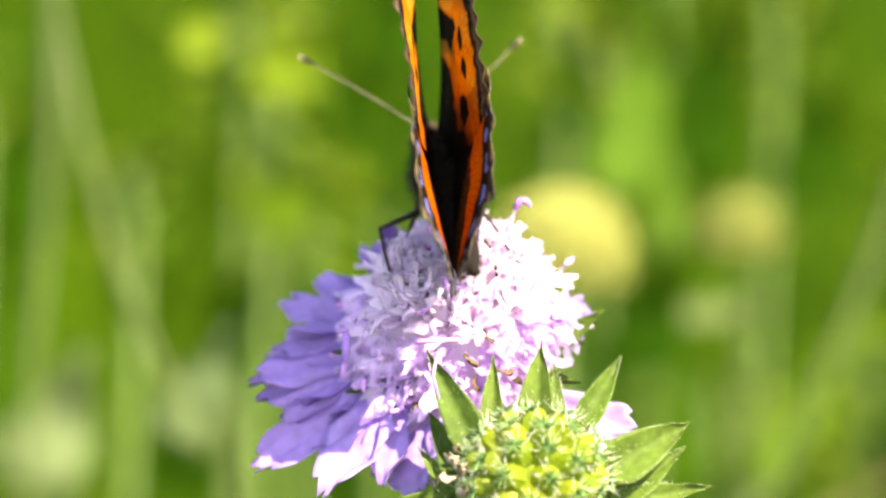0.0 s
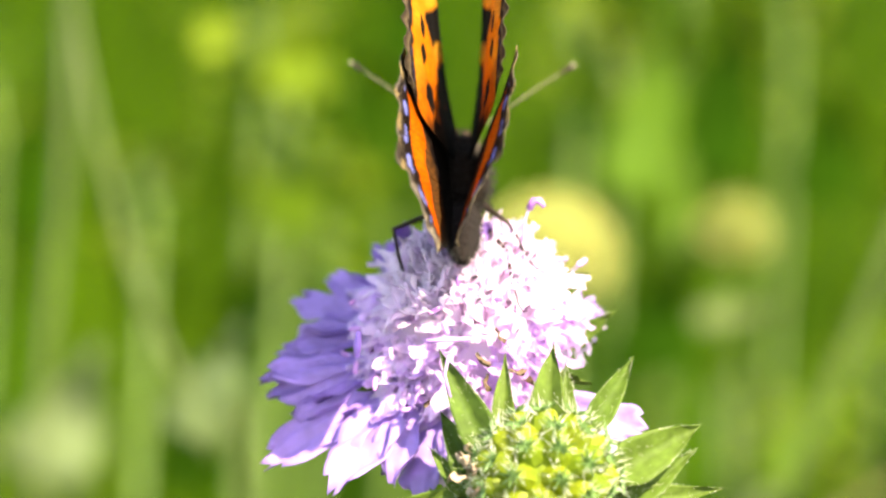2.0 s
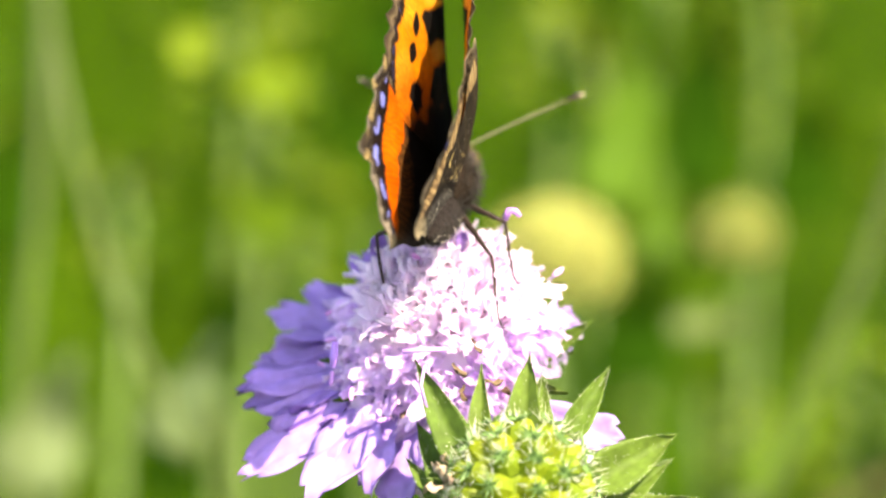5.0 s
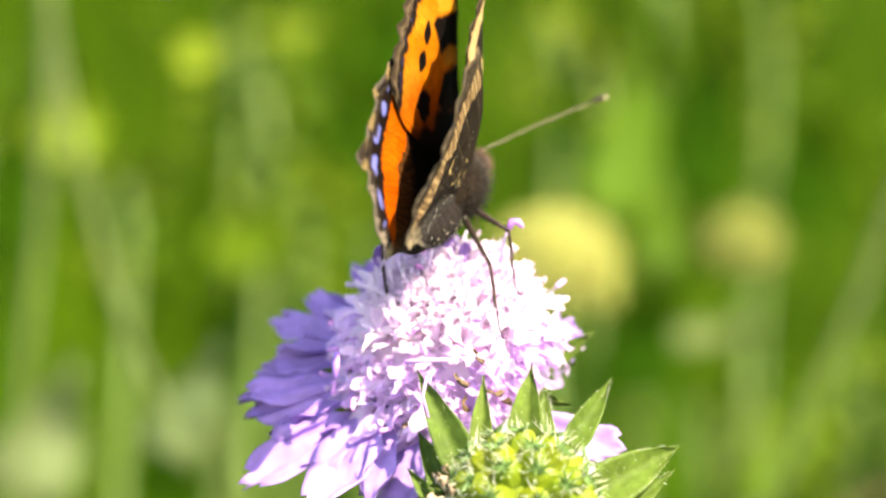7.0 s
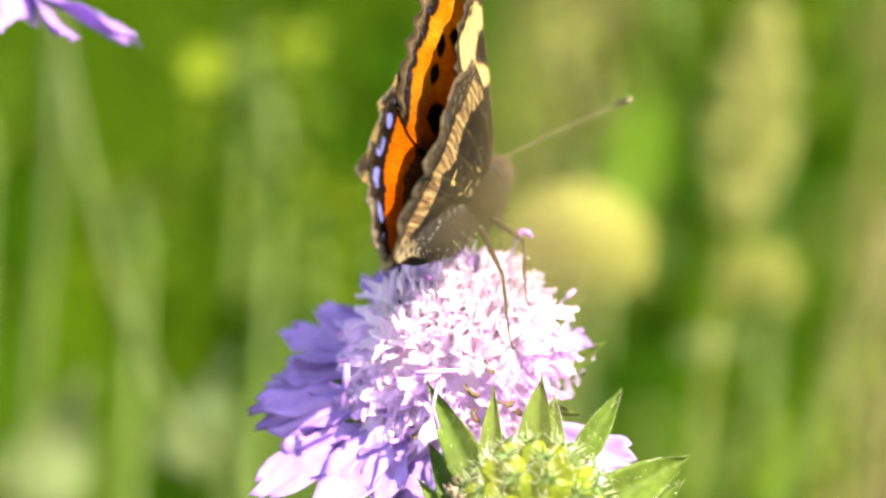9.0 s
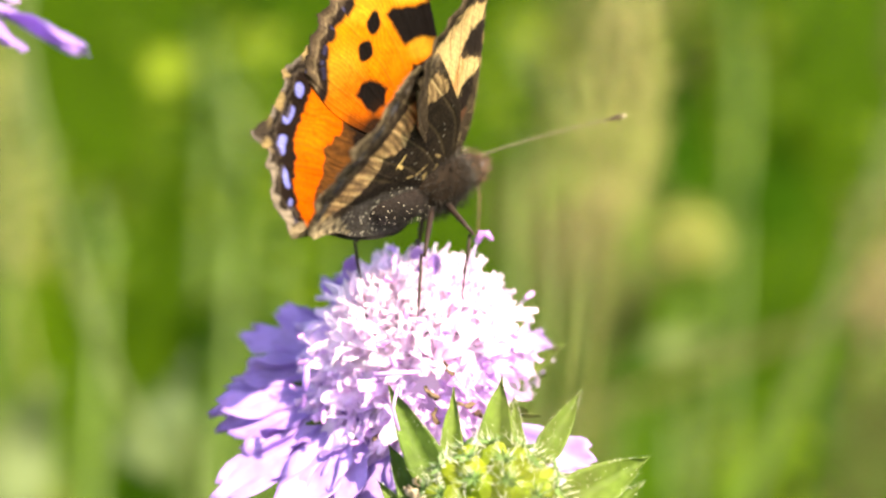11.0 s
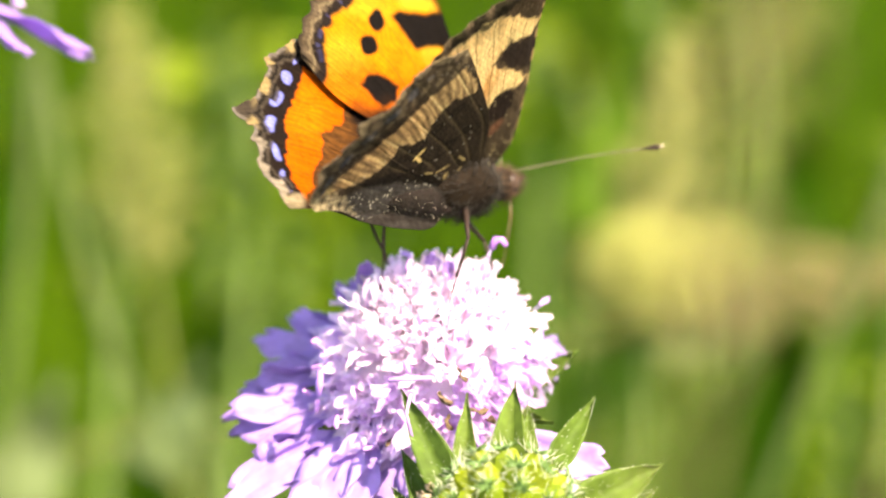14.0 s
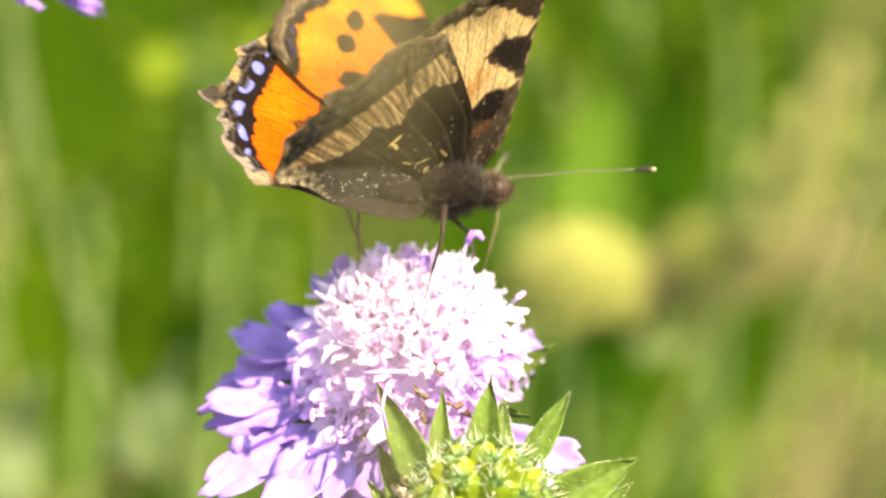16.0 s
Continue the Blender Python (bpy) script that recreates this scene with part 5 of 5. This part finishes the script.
# seconds; place; heading, pitch, roll; raise, sweep and twist of the left and right wings; how far the left and right forewings differ in sweep, twist and raise
FLIGHT = [
    (0, -0.19, 3.38, 6.65, 103.3, 36.6, -6, 70.1, 73, -5.5, -3.5, -2, 12, -0.8, -2.2, 1.4, -5.3, 0.5, 6.1),
    (0.5, -0.06, 3.78, 6.31, 100.1, 35.6, -6, 71.5, 70.3, -4.4, -3.4, -0.9, 10, -0.8, -3.1, 1.6, -2.4, 1, 7.6),
    (1, 1.05, 4.47, 5.67, 92.8, 33.6, -2.9, 68.9, 66.5, -6.9, -5.9, 1.1, 8.9, -1, -4.9, 2.5, -1.5, 1.8, 8.3),
    (1.5, 0.33, 3.93, 6.33, 93, 38.5, -2.2, 63.7, 61.2, -10.8, -10, 3.2, 10.5, -0.8, -3.8, 2, -5, 2.4, 6.2),
    (2, 0.53, 3.4, 6.29, 90.4, 31, -0.1, 67.4, 66, -9.3, -8.6, 1.8, 9.6, -1.4, -4, 2, -2.5, 1.2, 6.5),
    (2.5, 0.34, 2.32, 6.53, 87.6, 29.8, 0.7, 65.3, 67.4, -5.9, -6.9, 2, 6.5, -2.2, -4, 2.7, -3.5, 0.4, 7.1),
    (3, 0.77, 2.23, 6.34, 85.8, 29.6, 1.4, 70.9, 71.6, -4.5, -5.1, -0.1, 6.8, -1.7, -3.2, 1, -3.9, 0.2, 5.4),
    (3.5, 1.35, 1.54, 6.83, 82.4, 26.2, 1.8, 70.7, 71.3, -3.1, -3.6, -0.3, 5.5, -0.9, -2.6, 1.4, -4.6, 1.5, 4.7),
    (4, 1.34, 1.38, 6.96, 82.6, 26.3, 4, 71.1, 72.9, -3.7, -4.1, -1.9, 6.4, -0.5, -2.4, 1.5, -4.7, 0.3, 4.4),
    (6.5, 2.4, 1.41, 7.62, 78.9, 16.9, 3.1, 76.9, 73.9, 1.7, -0.1, -0.4, 3.5, 1, -1.9, 1.7, -4.1, -0.4, 4.6),
    (7, 2.01, 1.24, 7.73, 74.4, 21.9, 1.9, 78.8, 67.3, 1, -2.7, 2.3, 1, 1.3, -2.2, 1.3, -1.3, 1, 3.7),
    (7.5, 2.76, 0.86, 7.77, 74.3, 24.4, 0.2, 79.4, 70.2, -1, -3.2, 1, 3.5, -0.5, -3.1, 0.4, -1.3, -0.4, 3.7),
    (8, 2.94, 0.79, 7.79, 74.5, 24.4, -0.4, 82.2, 70.8, -1.4, -3.8, 1, 3.9, -1.2, -4.3, 1.2, -1.9, -0.4, 4.8),
    (8.5, 2.97, 0.95, 7.98, 71.1, 25.5, 1.7, 81.9, 70.4, 0.1, -2.4, 1.6, 3.2, 0.7, -6.2, 1.4, -2.1, -0.4, 7),
    (9, 2.82, 1.33, 7.91, 69.7, 23.2, 0.6, 83.2, 67.2, 0.3, -2, 2, 2.9, 2.2, -6.7, 1.2, -4.1, 0.6, 8.1),
    (9.5, 2.56, 1.2, 7.75, 66.8, 18.8, 1.4, 80.6, 61.3, 3.1, -0.4, 2.2, -0.2, 2, -6.1, 1.8, -6.4, 1.2, 6.8),
    (10, 2.55, 0.45, 8.28, 61.7, 13.8, -0.9, 86.4, 56.8, 6.7, 2, 4.8, -3.3, 4.2, -4.4, 0.6, -5.3, 2.6, 6.9),
    (12.5, 3.44, -1.51, 10.49, 51.9, 12.4, 9.6, 56.1, 53.5, 4.5, 3.5, -2.5, -4.5, 0.1, 4.4, -0.6, -2.6, 1.4, -0.4),
    (13, 3.48, -0.89, 9.73, 53.7, 8, 2.7, 63.5, 54.3, 3.8, 5, -3.1, -0.5, 0.6, 4.5, -0.3, -1.3, 2.7, -0.3),
    (13.5, 3.22, -1.32, 10.63, 48.5, 17.1, 8.6, 65.6, 54.1, 3.7, 5.7, -1.1, -2.6, 0.9, 3.6, 0.2, 0, 2.2, 0.1),
    (14, 3.72, -0.15, 9.78, 46.1, 4.4, 3.7, 57.5, 49, 7.9, 1.4, 1.3, -7.2, 0.3, 3, 1.1, 1.2, 4.2, 0.3),
    (14.5, 4.71, 0.17, 9.49, 41.5, -0.5, 4.2, 49.9, 48.6, 7.1, 1.3, -0.7, -5.5, 1.6, 3.6, -0.8, 0.3, 2.9, -0.3),
    (15, 4.67, 0, 9.78, 39.8, -1.6, 6.5, 49.2, 49.5, 9, 1.3, -1, -7.6, 2, 2.7, -1.3, 0, 2.7, -0.3),
    (15.5, 4.68, -0.61, 9.74, 38.5, -1.7, 6.6, 48.6, 49.9, 9.4, 0.6, -0.5, -8.8, 1.6, 1.2, -0.9, 0.1, 3.3, -0.3),
    (16, 4.28, -1.01, 9.43, 38.8, -3.4, 4.4, 48.6, 50.5, 11, 1.2, -0.4, -10.3, 1, -0.6, 0.4, 1, 5, -0.3)]


def body_pose(r):
    return pose(r[1] * U, r[2] * U, r[3] * U, 0, 0, r[4]) @ pose(0, 0, 0, 0, -r[5]) @ pose(0, 0, 0, r[6])


# each leg: where it joins the body, the way its knee points, its foothold early and late in the clip
FEET = [((-0.3, -1.2, -1.0), ((0.5, -0.6, 0.9), (-0.4, -0.7, 0.2)), (8.1, -4, -2.5), (3.1, -4, -1.5)),
        ((-1.7, -1.0, -1.2), ((-0.2, -1.0, 0.5), (-1.0, 0.25, 0.55)), (6.6, -9.0, -7.0), (-3.6, -1, -0.6)),
        ((0.6, 1.2, -1.0), ((0.6, 1.0, 0.6), (0.8, 0.2, 0.4)), (-3.6, 0, -6.0), (8.6, 1, -1.5)),
        ((-1.2, 1.2, -1.2), ((-0.4, 0.8, 0.2), (-1.0, 0.4, 0.4)), (-4.4, -4, -6.0), (-2, 2, 0.2))]


def aim(p, z, x):
    z = z.normalized()
    x = (x - z * x.dot(z)).normalized()
    return Matrix.Translation(p) @ Matrix((x, z.cross(x), z)).transposed().to_4x4()


def leg_pose(r, hip, pole, early, late):
    """Poses of thigh and shin between the hip and a foothold."""
    k = max(0.0, min(1.0, (r[0] - 10.0) / 2.5))
    thigh, shin = (THIGH * U, SHIN * U) if hip[0] < -1 else (THIGH * 0.75 * U, SHIN * 0.8 * U)
    foot = body_pose(r).inverted() @ (Vector(early).lerp(Vector(late), k) * U)
    h = Vector(hip) * BS * U
    d = foot - h
    reach = min(d.length, (thigh + shin) * 0.985)
    d.normalize()
    a = (reach ** 2 + thigh ** 2 - shin ** 2) / (2 * reach)
    side = Vector(pole[0]).lerp(Vector(pole[1]), k)
    side = (side - d * side.dot(d)).normalized()
    knee = h + d * a + side * math.sqrt(max(0.0, thigh ** 2 - a * a))
    return aim(h, knee - h, side), aim(knee, h + d * reach - knee, side)


def sway(base, rows):
    return [(t, vm(base[0] + dx, base[1], base[2] + dz, 0, lean, 0)) for t, dx, dz, lean in rows]


def motions():
    walk(butterfly, [(r[0], V @ body_pose(r)) for r in FLIGHT])
    for (side, kind), w in wings.items():
        sg, k = (1, 0) if side == "left" else (-1, 1)
        own = 1 if kind == "fore" else 0
        walk(w, [(r[0], pose(0, sg * 0.6 * BS * U, 1.5 * BS * U) @ pose(0, 0, 0, sg * (r[7 + k] + own * r[17 + k])) @ pose(0, 0, 0, 0, 0, sg * (r[9 + k] + own * r[13 + k]))
                  @ pose(0, 0, 0, 0, r[11 + k] + own * r[15 + k], 0)) for r in FLIGHT])
    for (upper, lower), (hip, pole, early, late) in zip(legs, FEET):
        walk(upper, [(r[0], leg_pose(r, hip, pole, early, late)[0]) for r in FLIGHT])
        walk(lower, [(r[0], leg_pose(r, hip, pole, early, late)[1]) for r in FLIGHT])
    walk(yellow_head, sway((-2.7, 220, 0), [(0, 21.4, -0.4, 0), (1.5, 17.7, -1.1, 0), (3, 17.3, -1.4, 0), (4, 21.8, -1.0, 0), (6.5, 21.5, -0.3, 0), (7, 21.3, -0.3, 0), (7.3, 27.9, -0.4, 0),
         (7.5, 33.8, -0.1, 0), (7.7, 40.4, -0.4, 0), (7.9, 47.9, -0.2, 0), (8.1, 51.0, 1.3, 0), (8.3, 53.4, 4.6, 0), (8.5, 47.3, 5.2, 0), (8.7, 42.1,
         5.8, 0), (8.9, 30.2, 4.5, 0), (9.1, 18.7, 3.7, 0), (9.5, 9.5, -5.0, 0), (10, 7.0, -10.0, 0), (11.2, 8.0, -9.0, 0), (12.3, 21.6, -1.3, 0), (12.6, 20.9, -2.2, 0),
         (12.9, 25.8, -1.3, 0), (13.2, 29.8, -0.8, 0), (13.5, 33.1, 0.6, 0), (13.8, 40.6, 1.4, 0), (14.1, 35.9, 1.2, 0), (14.4, 30.9, 0.6, 0), (14.7,
         21.5, -2.6, 0), (15.2, 19.4, -4.4, 0), (15.5, 23.6, -3.5, 0), (16, 30.7, -0.5, 0)]))
    walk(pink_bud, sway((0, 240, 0), [(0, 48.3, 2.8, 0), (1.5, 44.9, 2.6, 0), (3.5, 47.7, 3.1, 0), (7, 49.8, 4.2, 0), (7.5, 48.8, 3.6, 0), (7.7, 47.2, 1.9, 0), (8.3, 57.0, 0.6, 0), (8.9,
         51.9, -0.4, 0), (9.1, 50.4, -0.6, 0), (9.3, 48.7, 1.1, 0), (9.5, 48.8, 2.5, 0), (9.7, 47.1, 4.4, 0), (10, 45.2, 5.3, 0), (10.2, 44.4, 6.1,
         0), (12.3, 47.1, 5.0, 0), (14, 46.4, 4.9, 0), (16, 49.1, 5.0, 0)]))
    walk(grass_a, sway((0, -215, 0), [(0, -50, -6, -20), (4, -48, -6, -18), (6.8, -34, -6, -14), (7.2, -21, -5, -10), (7.5, -9.4, -5, -6), (8.0, -2.5, -10, 0), (8.3, -6, -6, 1), (8.5, -8, -3, 2), (8.8, 0.5, -4, 4),
         (9.0, 3.9, -4, 5), (9.5, 6.5, -3, 5), (10.0, 6.5, -2, 6), (12.3, 11, -4, 8), (13.5, 12, -4, 8), (14.5, 14, -4, 9), (15.4, 13, -4, 8), (15.7, 5, 3, 3), (15.9, 0.6, 6, -1), (16, -0.6, 6.5, -2)]))
    walk(grass_b, sway((0, -200, 0), [(0, 50, -24, 30), (6.8, 46, -24, 30), (8.0, 26, -20, 20), (8.5, 18, -19, 14), (9.0, 22, -18, 14), (9.5, 24, -20, 20), (10.0, 20, -22, 25), (12.3, 33, -26, 30), (14.0, 33, -26, 30), (15.0, 26, -25, 28), (15.5, 20, -24, 27), (16.0, 17, -23, 26)]))
    walk(grass_d, sway((0, -185, 0), [(0, 60, -3, 20), (6.8, 50, -3, 20), (7.5, 34, -3, 14), (8.5, 21, -4, 8), (9.0, 23, -4, 8), (9.7, 27, -4, 10), (10.2, 26, -4, 10), (12.3, 29, -4, 12), (14, 28, -4, 12), (15.3, 26, -4, 9), (16, 23.5, -4, 8)]))
    walk(grass_c, sway((0, 260, 0), [(0, 130, -6, 60), (7.0, 128, -6, 60), (10.0, 105, -8, 64), (12.3, 40, -3, 76), (13.5, 42, -4, 78), (14.5, 40, -6, 76), (16, 34, -5, 70)]))
    walk(grass_e, sway((0, 230, 0), [(0, -95, -2, -20), (9.0, -95, -2, -20), (10.2, -80, -2, -14), (12.3, -42, 2, -6), (13.0, -40, 2, -5), (14.0, -43, 2, -8), (15.0, -52, 0, -10), (16.0, -66, -2, -14)]))
    walk(grass_f, sway((0, 230, 0), [(0, 110, 8, 30), (8.0, 105, 8, 30), (8.8, 62, 8, 14), (9.3, 30, 9, 4), (9.7, 27, 9, 2), (10.2, 30, 9, 4), (12.3, 32, 6, 10), (13.5, 34, 5, 12), (14.5, 34, 4, 14), (15.2, 42, 4, 20), (16.0, 56, 4, 26)]))
    walk(sunny_leaf, [(t, vm(x, 235, z, 110, -turn, 0)) for t, x, z, turn in ((0, -28, 24, 65), (2.0, -28.6, 24, 66), (4.2, -28, 24, 64), (6.3, -40, 22, 78), (7.0, -60, 16, 92), (8.5, -92, 10, 104), (16.0, -95, 8, 106))])
    walk(sunny_leaf_low, [(t, vm(x, 245, z, 110, -turn, 0)) for t, x, z, turn in ((0, -31, 4, 42), (2.5, -31.5, 4, 43), (4.2, -31, 4, 41), (6.5, -34, 2, 46), (7.5, -42, -4, 60), (9.0, -92, -10, 76), (16.0, -95, -10, 78))])
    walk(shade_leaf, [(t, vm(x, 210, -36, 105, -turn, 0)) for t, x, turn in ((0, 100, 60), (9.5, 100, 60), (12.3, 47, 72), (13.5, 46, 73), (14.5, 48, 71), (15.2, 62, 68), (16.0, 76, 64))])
    walk(blossom_far, [(t, vm(-54.0 + dx, 22.0, 35.0 + dz) @ pose(0, 0, 0, 20, 8, 40)) for t, dx, dz in (
        (0, 2.0, 3.5), (1.5, 1.3, 2.6), (3.5, 1.0, 3.0), (6.5, 4.2, 3.6), (7.0, 4.5, 3.5), (8.5, 1.0, 1.0), (9.5, -1.2, -1.2), (10.0, -1.4, -0.9), (12.3, -1.3, -2.5), (13.0, -1.2, -2.8),
        (14.0, -2.5, -1.5), (15.0, -1.0, 1.0), (16.0, 1.0, 2.5))])


motions()
